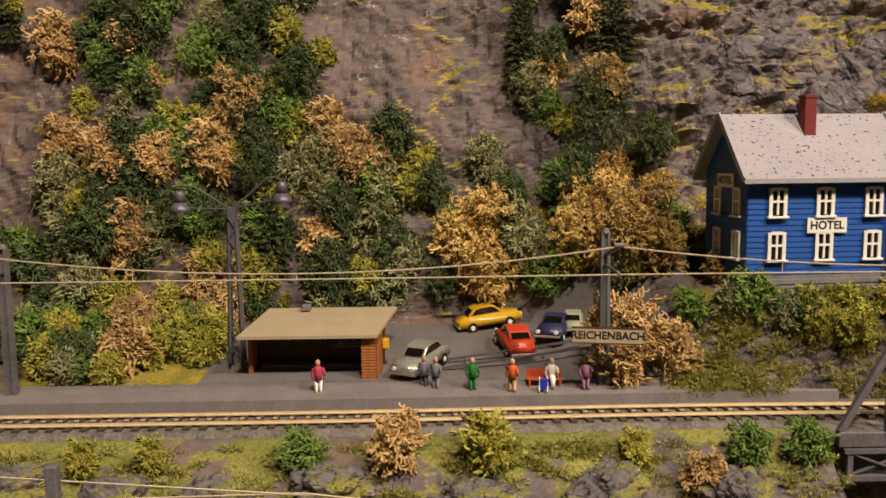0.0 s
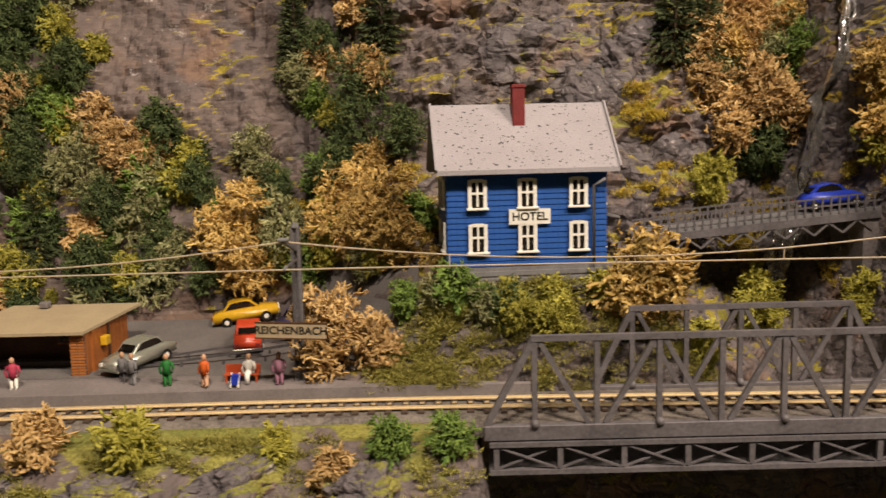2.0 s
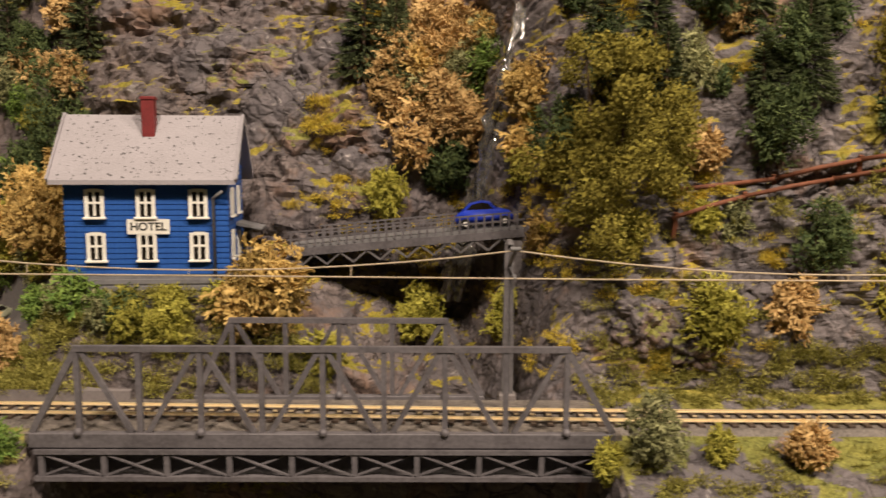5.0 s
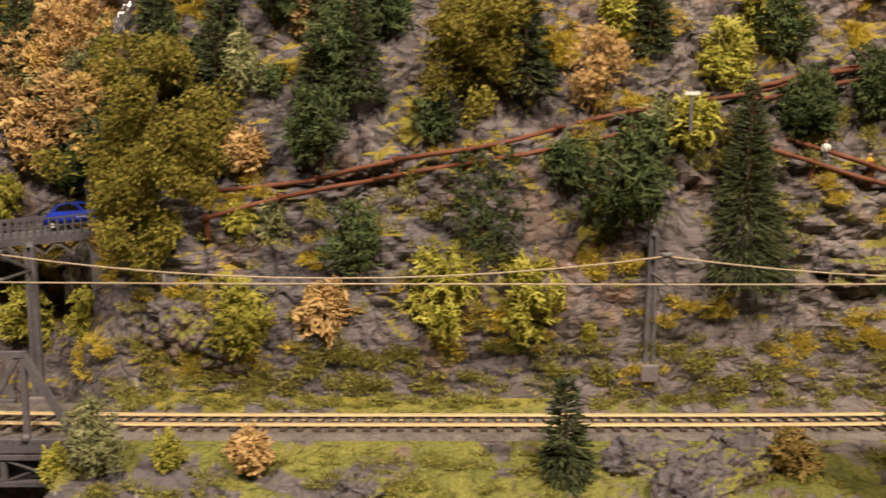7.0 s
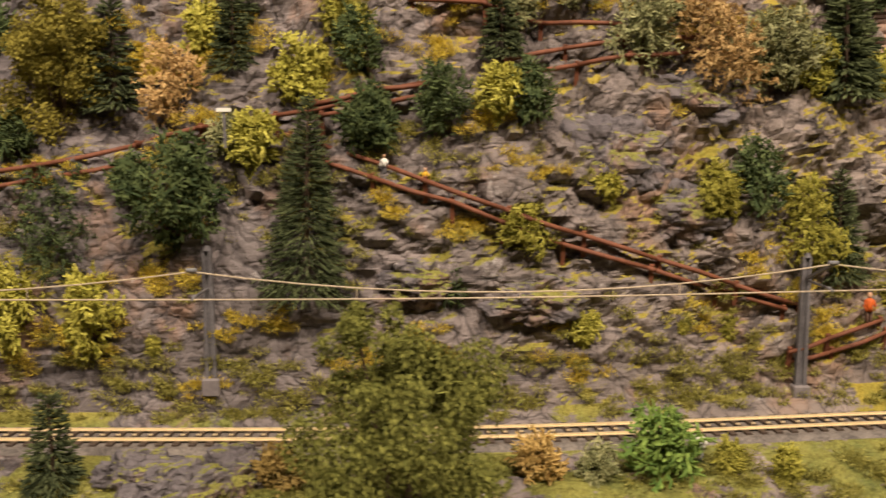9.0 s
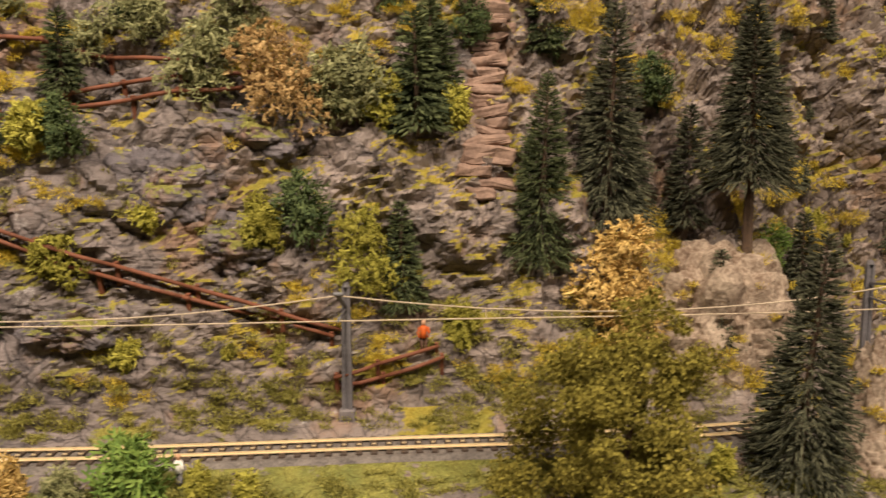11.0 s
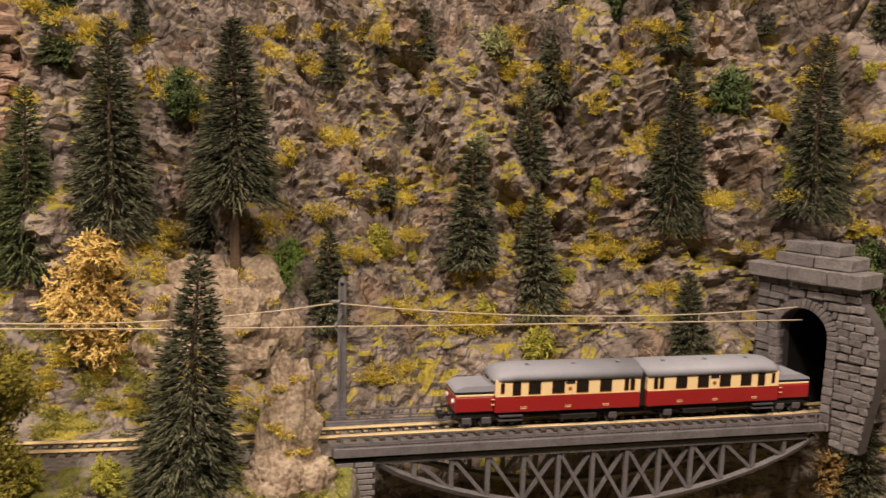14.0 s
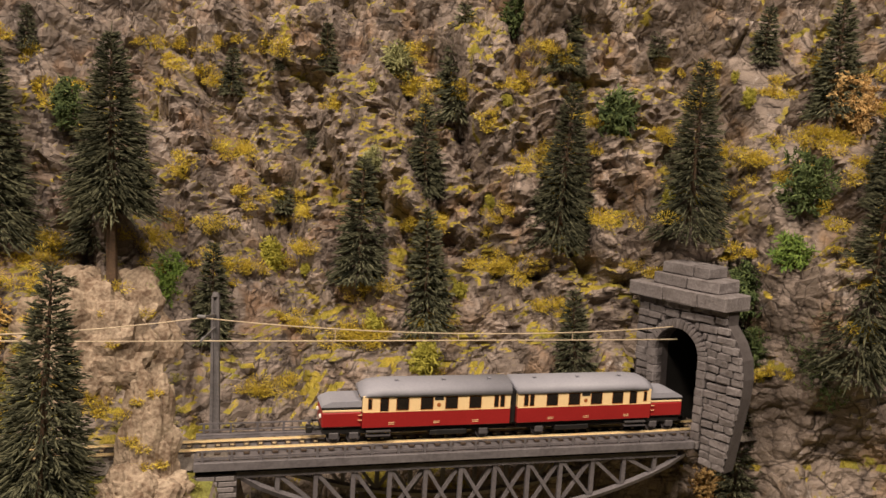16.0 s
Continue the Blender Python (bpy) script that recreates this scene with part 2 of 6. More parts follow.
M_BLUE = mat("blue_clapboard_paint", (0.026, 0.1, 0.37), (0.016, 0.07, 0.28), rough=0.5, size=0.8, fine=0.1, bump=0.08)
M_WHITE = mat("white_plastic_trim", (0.8, 0.78, 0.72), (0.7, 0.67, 0.6), rough=0.5, bump=0.05)
M_ROOF = mat("speckled_grey_roof", (0.36, 0.335, 0.36), (0.28, 0.26, 0.275), rough=0.8, size=1.5, fine=0.07, bump=0.4, spread=0.8)
M_CHIMNEY = mat("dark_red_brick_plastic", (0.2, 0.028, 0.03), (0.13, 0.02, 0.02), rough=0.6)
M_PLINTH = mat("grey_plank_plinth", (0.2, 0.195, 0.2), (0.13, 0.125, 0.13), rough=0.7, size=0.8)
M_BLACK = mat("black_plastic", (0.012, 0.011, 0.011), (0.02, 0.018, 0.017), rough=0.5, bump=0.05)
M_DARKGLASS = mat("dark_window_glass", (0.012, 0.01, 0.009), (0.02, 0.016, 0.012), rough=0.12, bump=0.0, spec=0.5)
M_CREAM = mat("cream_train_paint", (0.8, 0.6, 0.33), (0.74, 0.54, 0.29), rough=0.38, bump=0.02, size=1.5, spec=0.45)
M_RED = mat("carmine_train_paint", (0.29, 0.018, 0.018), (0.24, 0.014, 0.014), rough=0.33, bump=0.02, size=1.5, spec=0.5)
M_TRAINROOF = mat("grey_train_roof", (0.29, 0.29, 0.335), (0.24, 0.24, 0.28), rough=0.55, bump=0.05, size=1.2)
M_WOODRED = mat("rust_brown_fence_wood", (0.21, 0.075, 0.038), (0.11, 0.04, 0.022), rough=0.65, size=0.4, bump=0.3)
M_STONE = mat("grey_moulded_stone", (0.22, 0.2, 0.205), (0.12, 0.105, 0.105), rough=0.75, size=0.45, fine=0.1, bump=0.5, vary=0.15)
M_MORTAR = mat("dark_stone_joint", (0.09, 0.08, 0.08), (0.06, 0.05, 0.05), rough=0.9)
# near-black base colour stands in for the dark inside the bore
M_TUNNEL = mat("tunnel_darkness_black", (0.012, 0.011, 0.01), (0.008, 0.007, 0.007), rough=0.95)
M_BEIGE = mat("beige_flat_roof", (0.4, 0.32, 0.2), (0.33, 0.26, 0.165), rough=0.75, size=1.2, fine=0.12)
M_HUTWOOD = mat("orange_brown_wood", (0.36, 0.125, 0.03), (0.24, 0.075, 0.018), rough=0.55, size=0.5, fine=0.1)
# dark brown for trim, and for the shelter's shaded inside painted as colour
M_HUTDARK = mat("dark_trim_and_hut_shade_wood", (0.09, 0.04, 0.02), (0.05, 0.025, 0.015), rough=0.6)
M_BRICK = mat("orange_brick_pillar", (0.4, 0.15, 0.04), (0.3, 0.1, 0.025), rough=0.7, size=0.2)
M_BUFFROCK = mat("buff_plaster_rock", (0.4, 0.32, 0.24), (0.15, 0.1, 0.068), rough=0.85, size=0.9, fine=0.14, bump=0.9, spread=0.4)
M_TANROCK = mat("tan_layered_rock", (0.34, 0.225, 0.165), (0.14, 0.09, 0.07), rough=0.8, size=0.8, fine=0.14, bump=0.6, spread=0.6)
M_DARKROOM = mat("dark_room_paint", (0.03, 0.026, 0.022), (0.022, 0.02, 0.018), rough=0.9, size=30, fine=4)

# ---- the ground: one sheet from the layout's front edge up the hillside ----
XS = [-70, -38, -26, -21.5, -20.5, -13, -11, -5, -2, 3, 12, 22, 27, 31, 40, 46, 53, 58, 62, 70, 76, 80, 110]
B_Y = [3.5, 3.5, 3.5, 3.2, 3.0, 3.0, 3, 3, 2.2, 2.2, 1.8, 1.5, 1.5, 2.1, 4.0, 4.4, 5.0, 6.5, 8, 9.8, 10, 5.6, 4.8]
B_Z = [0.1, 0.1, 0.1, 0.6, 1.0, 1.2, 0, -4, 0.2, 0.1, 0.1, 0.2, 0.2, 0.3, 0.5, 0.4, 1, -3, -4.5, -4.5, -2, -4.0, -4.0]
C_Y = [10.5, 10.5, 10.5, 5.5, 3.8, 3.7, 4.5, 5, 2.9, 2.6, 2.1, 1.7, 1.7, 2.6, 4.6, 5.2, 6.2, 9, 10.5, 11.6, 11, 5.9, 5.2]
C_Z = [0.75, 0.75, 0.8, 2.0, 3.1, 3.1, 1, -3, 3, 2.6, 2.6, 3, 3, 3, 3, 3, 4.6, 2, 2, 2, 3, 1.5, 1.5]
D_Y = [11.3, 11.3, 11.3, 8.6, 8.4, 8.3, 8.3, 9.5, 3.3, 3, 2.4, 1.9, 1.9, 2.9, 5, 5.8, 7.6, 11, 13, 12.6, 11.4, 6.3, 6.0]
D_Z = [4.2, 4.2, 4.2, 3.8, 3.6, 3.6, 2.6, 1, 5, 5, 5, 5, 5, 5, 5, 5, 6, 5, 5, 5, 5.5, 6, 6]
Y8 = [12.3, 12.3, 12.3, 10.4, 10, 10, 10, 11, 4.2, 3.8, 3.0, 2.4, 2.2, 3.4, 5.7, 6.6, 10, 13.6, 15, 13, 12, 8.0, 7.4]
Y16 = [15, 15, 15, 13.4, 13, 13, 13, 13.5, 8.6, 7.6, 6.6, 6, 6, 6.6, 8.6, 9.6, 14, 16.3, 17.2, 14.8, 13.5, 11.6, 11]
TX = [-80, -34, -22, -10, 0, 22, 30, 38.8, 48, 54, 57.6, 67.6, 77.6, 82, 90]
TY = [0.4, 0.5, 0.8, 0.45, 0.05, 0.05, 0.5, 1.6, 2.4, 3.1, 3.75, 6.25, 8.75, 10.2, 13.2]
LX = [-80, 48, 57.5, 77.6, 90]
LZ = [0, 0, 0.35, 0.05, 0.05]


def smooth_table(xs, ys, width=1.6):
    """A table read off with its corners rounded."""
    fine = np.linspace(min(xs), max(xs), 1200)
    vals = np.interp(fine, xs, ys)
    k = np.exp(-0.5 * (np.linspace(-2.5, 2.5, int(5 * width / (fine[1] - fine[0])) | 1)) ** 2)
    pad = len(k) // 2
    vals = np.convolve(np.pad(vals, pad, mode="edge"), k / k.sum(), mode="valid")
    return lambda x: np.interp(x, fine, vals)


track_y = smooth_table(TX, TY, 3.0)
track_z = smooth_table(LX, LZ, 3.0)
F_BY, F_BZ, F_CY, F_CZ, F_DY, F_DZ, F_Y8, F_Y16 = [smooth_table(XS, c, 0.8) for c in (B_Y, B_Z, C_Y, C_Z, D_Y, D_Z, Y8, Y16)]


def step(a, b, x):
    t = np.clip((x - a) / (b - a), 0, 1)
    return t * t * (3 - 2 * t)


def gap(x):
    """1 over the two ravines that the bridges cross."""
    return step(-19.0, -17.6, x) * (1 - step(-2.8, -1.2, x)) + step(58.6, 60.2, x) 


def profile(x):
    """The ground's section at x: (y, z) corners from the front edge to the top."""
    g, ty = float(gap(x)), min(float(track_y(x)), 9.2 - 1.1 * max(min(x - 78.6, 4), 0))
    left = 1 - float(step(-22, -12, x))
    bed = -0.32 - 10 * g
    low = -2.6 - 1.6 * left - 8 * g
    return [(-22, low - 4), (-7.5, low - 0.6), (ty - 3.4, -1.0 - 0.5 * left - 9.6 * g), (ty - 2.0, -0.55 - 9.8 * g), (ty - 1.25, bed), (ty + 1.25, bed),
            (max(float(F_BY(x)), ty + 1.6), min(float(F_BZ(x)), 9)), (max(float(F_CY(x)), ty + 1.8), float(F_CZ(x))),
            (max(float(F_DY(x)), ty + 1.9), float(F_DZ(x))), (float(F_Y8(x)), 8), (float(F_Y16(x)), 16), (float(F_Y16(x)) + 6, 30)]


STEPS = (6, 18, 16, 6, 5, 8, 22, 24, 24, 52, 56)
ROUGH = (0.3, 0.5, 0.45, 0.12, 0.0, 0.0, 0.25, 0.5, 0.8, 1.0, 1.0, 1.0)


def hill_y(x, z):
    """Where the hillside stands at x, at the height z."""
    p = profile(x)[5:]
    return float(np.interp(z, [q[1] for q in p], [q[0] for q in p]))


def ground_z(x, y):
    p = profile(x)
    return float(np.interp(y, [q[0] for q in p], [q[1] for q in p]))


def crag(p, amount, flat):
    """Broken rock: split blocks, ridges and tilted ledges."""
    if amount < 0.02:
        return 0.0
    x, y, z = p
    tilt = 0.45 if x < 45 else -0.75
    q = Vector((x * 0.3 + tilt * 0.2 * z, y * 0.3, z * 0.34 - tilt * 0.18 * x))
    far, _ = noise.voronoi(q + noise.noise_vector(q * 1.7) * 0.35)
    far2, _ = noise.voronoi(q * 2.7 + noise.noise_vector(q * 4) * 0.3)
    block = min(far[1] - far[0], 0.5) - 0.22
    chip = min(far2[1] - far2[0], 0.4) - 0.17
    swell = noise.fractal(Vector((x * 0.13, y * 0.2, z * 0.16)), 1.0, 2.0, 3)
    grit = noise.fractal(Vector((x * 1.5 + z, y * 1.5, z * 2.4)), 0.8, 2.2, 3)
    wob = noise.fractal(Vector((x * 0.35, y * 0.35, z * 0.35)), 0.9, 2.0, 4)
    bed = (z * 0.62 + tilt * 0.3 * x + 1.3 * wob) % 1.0
    bed2 = (z * 1.5 - tilt * 0.5 * x + 1.6 * wob) % 1.0
    right = float(step(42, 52, x))
    more = 0.45 + 0.5 * float(step(-26, -18, x)) - 0.2 * float(step(-4, 2, x)) + 0.25 * float(step(24, 30, x))
    big, _ = noise.voronoi(Vector((x * 0.17 + 0.08 * z, y * 0.17, z * (0.2 - 0.09 * right) - tilt * 0.06 * x)) + noise.noise_vector(q * 0.8) * 0.3)
    mass = min(big[1] - big[0], 0.55) - 0.25
    gully = abs(noise.fractal(Vector((x * 0.24 + 0.07 * z, 3, z * 0.06)), 0.9, 2.1, 3)) - 0.3
    ledge = 0.42 * (min(bed / 0.8, (1 - bed) / 0.2) - 0.5) + 0.16 * (min(bed2 / 0.75, (1 - bed2) / 0.25) - 0.5)
    return amount * more * (1 + 0.4 * right) * ((1.9 + 0.8 * right) * mass + 0.95 * block + 0.5 * chip + ledge + 0.1 * grit + 2.4 * right * gully) + amount * 0.55 * swell


SURFACE = {}


def make_ground():
    face_yz = []
    xs = np.concatenate([np.arange(-70, -50, 0.6), np.arange(-50, 92, 0.16), np.arange(90, 110.1, 0.8)])
    verts, faces, cols = [], [], sum(STEPS) + 1
    for x in xs:
        p = profile(x)
        row = []
        for k, n in enumerate(STEPS):
            for i in range(n):
                t = i / n
                row.append((p[k][0] + (p[k + 1][0] - p[k][0]) * t, p[k][1] + (p[k + 1][1] - p[k][1]) * t, ROUGH[k] + (ROUGH[k + 1] - ROUGH[k]) * t))
        row.append((*p[-1], 1.0))
        smooth_end = float(1 - step(-40, -24, x)) * 0.55
        lot = float(1 - step(-24, -21, x))
        for j, (y, z, r) in enumerate(row):
            a, b = row[max(j - 1, 0)], row[min(j + 1, cols - 1)]
            ny, nz = -(b[1] - a[1]), b[0] - a[0]
            ln = math.hypot(ny, nz) or 1
            if 3 < y < 10.6 and lot > 0:
                r *= 1 - 0.93 * lot
            d = crag((x, y, z), r, smooth_end)
            if abs(y - float(track_y(x))) < 2.6 and z > -1.2:
                d = min(d, 0.15)
            fy, fz = y + ny / ln * d, z + nz / ln * d
            # the hill stays behind the portal's wall
            u, w = (x - 77.5) * 0.574 - (fy - 8.66) * 0.819, (x - 77.5) * 0.819 + (fy - 8.66) * 0.574
            if -2.3 < u < 3.2 and -2.2 < w < 0.35 and -0.7 < fz < 6.2:
                fy += (0.4 - w) / 0.574
            verts.append((x * CM, fy * CM, fz * CM))
            face_yz.append((fy, fz))
    for i in range(len(xs) - 1):
        for j in range(cols - 1):
            a = i * cols + j
            # leave the tunnel's mouth open
            px, py, pz = verts[a][0] / CM - 77.5, verts[a][1] / CM - 8.66, verts[a][2] / CM
            u, w = px * 0.574 - py * 0.819, px * 0.819 + py * 0.574
            if abs(u) < 1.5 and -0.6 < w < 9 and -0.45 < pz < 4.6 and math.hypot(u, max(pz - 3.15, 0)) < 1.5:
                continue
            faces.append((a, a + cols, a + cols + 1, a + 1))
    SURFACE["x"], SURFACE["yz"] = xs, np.array(face_yz).reshape(len(xs), cols, 2)[:, sum(STEPS[:6]):]
    me = bpy.data.meshes.new("ground")
    me.from_pydata(verts, [], faces)
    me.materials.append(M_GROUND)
    return tagged(new("ground", me), "painted plaster hillside with rock faces and yellow-green flock", "hillside", kind="structure")


make_ground()


def face_y(x, z):
    """Where the finished rock face stands at x, at the height z: its foremost point there."""
    col = SURFACE["yz"][int(np.argmin(np.abs(SURFACE["x"] - x)))]
    near = np.abs(col[:, 1] - z)
    return float(col[near < near.min() + 0.12, 0].min())


# the room round the layout
for nm, dims in (("floor", (-115, 150, -115, 36, -47, -45)), ("ceiling", (-115, 150, -115, 36, 125, 127)), ("wall_north", (-115, 150, 36, 38, -45, 125)),
                 ("wall_south", (-115, 150, -117, -115, -45, 125)), ("wall_west", (-117, -115, -115, 36, -45, 125)), ("wall_east", (150, 152, -115, 36, -45, 125))):
    solo(nm, B(*dims), M_DARKROOM, at(0, 0, 0), "plain dark exhibition room " + nm.split("_")[0], nm.split("_")[0], kind="structure")

solo("layout_base", B(-70, 110, -21.8, 30, -45, -13.5), M_DARKROOM, at(0, 0, 0), "plain dark table base under the layout", "table base", kind="structure")

# ---- track ----
def along_track(x, off=0.0, z=0.0):
    d = (float(track_y(x + 0.3)) - float(track_y(x - 0.3))) / 0.6
    n = math.hypot(1, d)
    return (x - d / n * off, float(track_y(x)) + off / n, z + float(track_z(x))), math.degrees(math.atan(d))


def make_track():
    root = thing("railway_track", at(0, 0, 0), "single model railway track with nickel silver rails on dark sleepers", "railway track", kind="structure")
    bm = new_bm()
    prev = None
    for x in np.arange(-70, 86.1, 0.7):
        g = 0.0 if x > 80 else float(gap(x))
        ring = [bm.verts.new(along_track(x, o, z)[0]) for o, z in ((-1.3, -0.5), (-0.95, -0.16), (0.95, -0.16), (1.3, -0.5))]
        if prev and g < 0.55:
            for a, b in ((0, 1), (1, 2), (2, 3)):
                bm.faces.new((prev[a], ring[a], ring[b], prev[b]))
        prev = ring
    part("ballast", bm, M_BALLAST, root, "grey-brown ballast shoulder")
    for s in (-0.45, 0.45):
        bm = new_bm()
        pts = [along_track(x, s)[0] for x in np.arange(-70, 88, 1.0)]
        for a, b in zip(pts, pts[1:]):
            up, foot = Vector((0, 0, -0.02)), Vector((0, 0, -0.06))
            bar(bm, Vector(a) + up, Vector(b) + up, 0.075, 0.05)
            bar(bm, Vector(a) + foot, Vector(b) + foot, 0.17, 0.03)
        part("rail", bm, M_RAIL, root, "shiny nickel silver rail")
    sl = mesh_of("sleeper", B(-0.11, 0.11, -0.8, 0.8, -0.17, -0.075, bevel=0.015), M_SLEEPER)
    rest = new_bm()
    n = 0
    for x in np.arange(-69.5, 87, 0.52):
        p, a = along_track(x)
        if n < 300 and -52 < x < 84:
            shared("sleeper", sl, root, at(p[0], p[1], p[2], 0, 0, a))
            box(rest, p[0] - 0.07, p[0] + 0.07, p[1] - 0.03, p[1] + 0.03, p[2] - 0.08, p[2] - 0.035)
            n += 1
    tagged(part("centre_contacts", rest, M_RAIL, root, "row of bright centre contact studs"), kind="stuff")


make_track()

# ---- hotel ----
def lettering(word, parent, size, x, y, z, material, rz=0.0, name="lettering"):
    cu = bpy.data.curves.new(name, "FONT")
    cu.body, cu.size, cu.extrude, cu.offset = word, size * CM, 0.006 * CM, 0.008 * CM
    cu.align_x, cu.align_y = "CENTER", "CENTER"
    cu.materials.append(material)
    ob = new(name, cu)
    ob.parent = parent
    ob.matrix_basis = at(x, y, z, 90, 0, rz)
    return ob


def sash_window(parent, m, w=0.56, h=0.95, shutters=False):
    """White-framed sash window, its front face at y = 0, sill at z = 0."""
    win = part("window", B(-w / 2, w / 2, 0.0, 0.03, 0.0, h), M_DARKGLASS, parent, "dark pane behind white sash bars")
    win.matrix_basis = m
    bm = new_bm()
    t = 0.085
    for x0, x1, z0, z1 in ((-w / 2 - 0.04, -w / 2 + t, -0.02, h), (w / 2 - t, w / 2 + 0.04, -0.02, h), (-w / 2 + t, w / 2 - t, h - t, h + 0.03),
                           (-0.035, 0.035, 0.02, h - t), (-w / 2 + t, -0.035, h * 0.47, h * 0.55), (0.035, w / 2 - t, h * 0.47, h * 0.55)):
        box(bm, x0, x1, -0.06, 0.0, z0, z1)
    part("window_frame", bm, M_WHITE, win, "white window frame")
    part("sill", B(-w / 2 - 0.1, w / 2 + 0.1, -0.14, 0.0, -0.1, -0.02, bevel=0.015), M_WHITE, win)
    return win


def make_hotel():
    W, D, H, RZ = 5.62, 3.4, 3.88, 5.7
    root = thing("hotel", at(-19.65, 3.6, 3.85, 0, 0, 5), "blue clapboard model hotel with speckled grey gable roof", "house")
    bm = new_bm()
    prism(bm, [(0, 0), (W, 0), (W, H), (0, H)], 0, D)
    wall = part("wall", bm, M_BLUE, root, "blue clapboard wall")
    bm = new_bm()
    a = [bm.verts.new((x, y, z)) for x in (0.0, W) for y, z in ((0.0, H), (D, H), (D / 2, RZ - 0.22))]
    bm.faces.new(a[:3])
    bm.faces.new(a[3:][::-1])
    for i, j in ((0, 1), (1, 2), (2, 0)):
        bm.faces.new((a[i], a[j], a[3 + j], a[3 + i]))
    part("gable", bm, M_BLUE, root)
    board = mesh_of("board", prism(new_bm(), [(0.0, 0.0), (W, 0.0), (W, 0.145), (0, 0.145)], -0.025, 0.0), M_BLUE)
    n = 20
    for k in range(n):
        shared("board", board, wall, at(0, 0, k * H / n + 0.01, -3))
    for side, x in ((-1, 0.0), (1, W)):
        for k in range(n):
            bm = new_bm()
            z = k * H / n + 0.01
            box(bm, min(x, x + side * 0.03), max(x, x + side * 0.03), 0.0, D, z, z + 0.125)
            part("board", bm, M_BLUE, wall)
    part("plinth", B(-0.02, W + 0.02, -0.04, D, -1.2, -0.02), M_PLINTH, root, "grey plank plinth")
    for z in (-0.25, -0.5, -0.75):
        part("plank", B(-0.05, W + 0.05, -0.075, -0.04, z - 0.09, z + 0.09, bevel=0.01), M_PLINTH, root)
    # roof: two thick slopes with bargeboards
    s = (RZ - H) / (D / 2)
    ov, ex = 0.45, 0.36
    for sgn in (-1, 1):
        bm = new_bm()
        ye, ze = D / 2 + sgn * (D / 2 + ov), H - s * ov
        t = 0.16
        pts = [(D / 2, RZ), (ye, ze), (ye, ze - t), (D / 2, RZ - t)]
        a = [bm.verts.new((-ex, y, z)) for y, z in pts]
        b = [bm.verts.new((W + ex, y, z)) for y, z in pts]
        for k in range(4):
            bm.faces.new((a[k], a[(k + 1) % 4], b[(k + 1) % 4], b[k]))
        bm.faces.new(a)
        bm.faces.new(b[::-1])
        part("roof_slope", bm, M_ROOF, root, "speckled grey roofing")
        for x in (-ex - 0.06, W + ex):
            bm = new_bm()
            bar(bm, (x + 0.03, D / 2, RZ + 0.0), (x + 0.03, ye, ze - 0.02), 0.07, 0.2)
            part("bargeboard", bm, M_ROOF, root)
    # flecks on the front slope
    bm = new_bm()
    rr = random.Random(3)
    for _ in range(330):
        u, v = rr.random(), rr.random()
        y, z = D / 2 - u * (D / 2 + ov), RZ - u * (RZ - H + s * ov)
        x, q = -ex + 0.1 + v * (W + 2 * ex - 0.2), 0.012 + 0.022 * rr.random() ** 2
        nrm = Vector((0, -s, 1)).normalized() * 0.008
        along = Vector((0, -1, -s)).normalized()
        c = Vector((x, y, z)) + nrm
        bm.faces.new([bm.verts.new(c + Vector((q * i * (1 + rr.random()), 0, 0)) + along * q * j) for i, j in ((-1, -0.6), (0.9, -1), (1, 0.7), (-0.6, 1))])
    tagged(part("roof_grit", bm, M_DARKSTEEL, root), kind="stuff")
    ch = B(2.5, 2.95, 0.95, 1.4, 4.2, 6.35, bevel=0.02)
    chim = part("chimney", ch, M_CHIMNEY, root, "dark red chimney")
    part("cap", B(2.47, 2.98, 0.92, 1.43, 6.24, 6.32), M_CHIMNEY, chim)
    for z in (0.56, 2.1):
        for x in (1.05, 2.8, 4.61):
            sash_window(root, at(x, -0.06, z), w=0.58)
        for y in (0.75, 2.3):
            sash_window(root, at(-0.03, y, z, 0, 0, -90), w=0.5)
        sash_window(root, at(W + 0.03, 0.75, z, 0, 0, 90), w=0.5)
    sash_window(root, at(W + 0.03, 2.2, 2.1, 0, 0, 90), w=0.5)
    sr = part("sign_board", B(W + 0.04, W + 0.1, 1.15, 2.3, 3.5, 3.95), M_WHITE, root, "small white hotel sign")
    lettering("HOTEL", sr, 0.34, W + 0.105, 1.72, 3.72, M_BLACK, 90)
    door = part("door", B(W + 0.03, W + 0.07, 1.9, 2.5, 0.0, 1.35), M_WHITE, root, "white side door")
    part("canopy", prism(new_bm(), [(W + 0.05, 1.6), (W + 1.0, 1.42), (W + 1.0, 1.5), (W + 0.05, 1.72)], 1.6, 2.8), M_PLINTH, root, "grey door canopy")
    sign = part("sign_board", B(2.14, 3.6, -0.13, -0.07, 1.47, 2.0), M_WHITE, root, "white hotel sign board")
    lettering("HOTEL", sign, 0.4, 2.87, -0.135, 1.73, M_BLACK)
    sg = part("sign_board", B(-0.1, -0.04, 1.0, 2.3, 3.05, 3.55), M_WHITE, root, "small white hotel sign")
    lettering("HOTEL", sg, 0.36, -0.105, 1.65, 3.3, M_BLACK, -90)
    bm = new_bm()
    tube(bm, [(5.5, -0.35, 3.0), (5.15, -0.14, 2.75), (5.15, -0.14, 0.0)], 0.055, 6)
    part("downpipe", bm, M_PLINTH, root, "grey downpipe", True)


make_hotel()


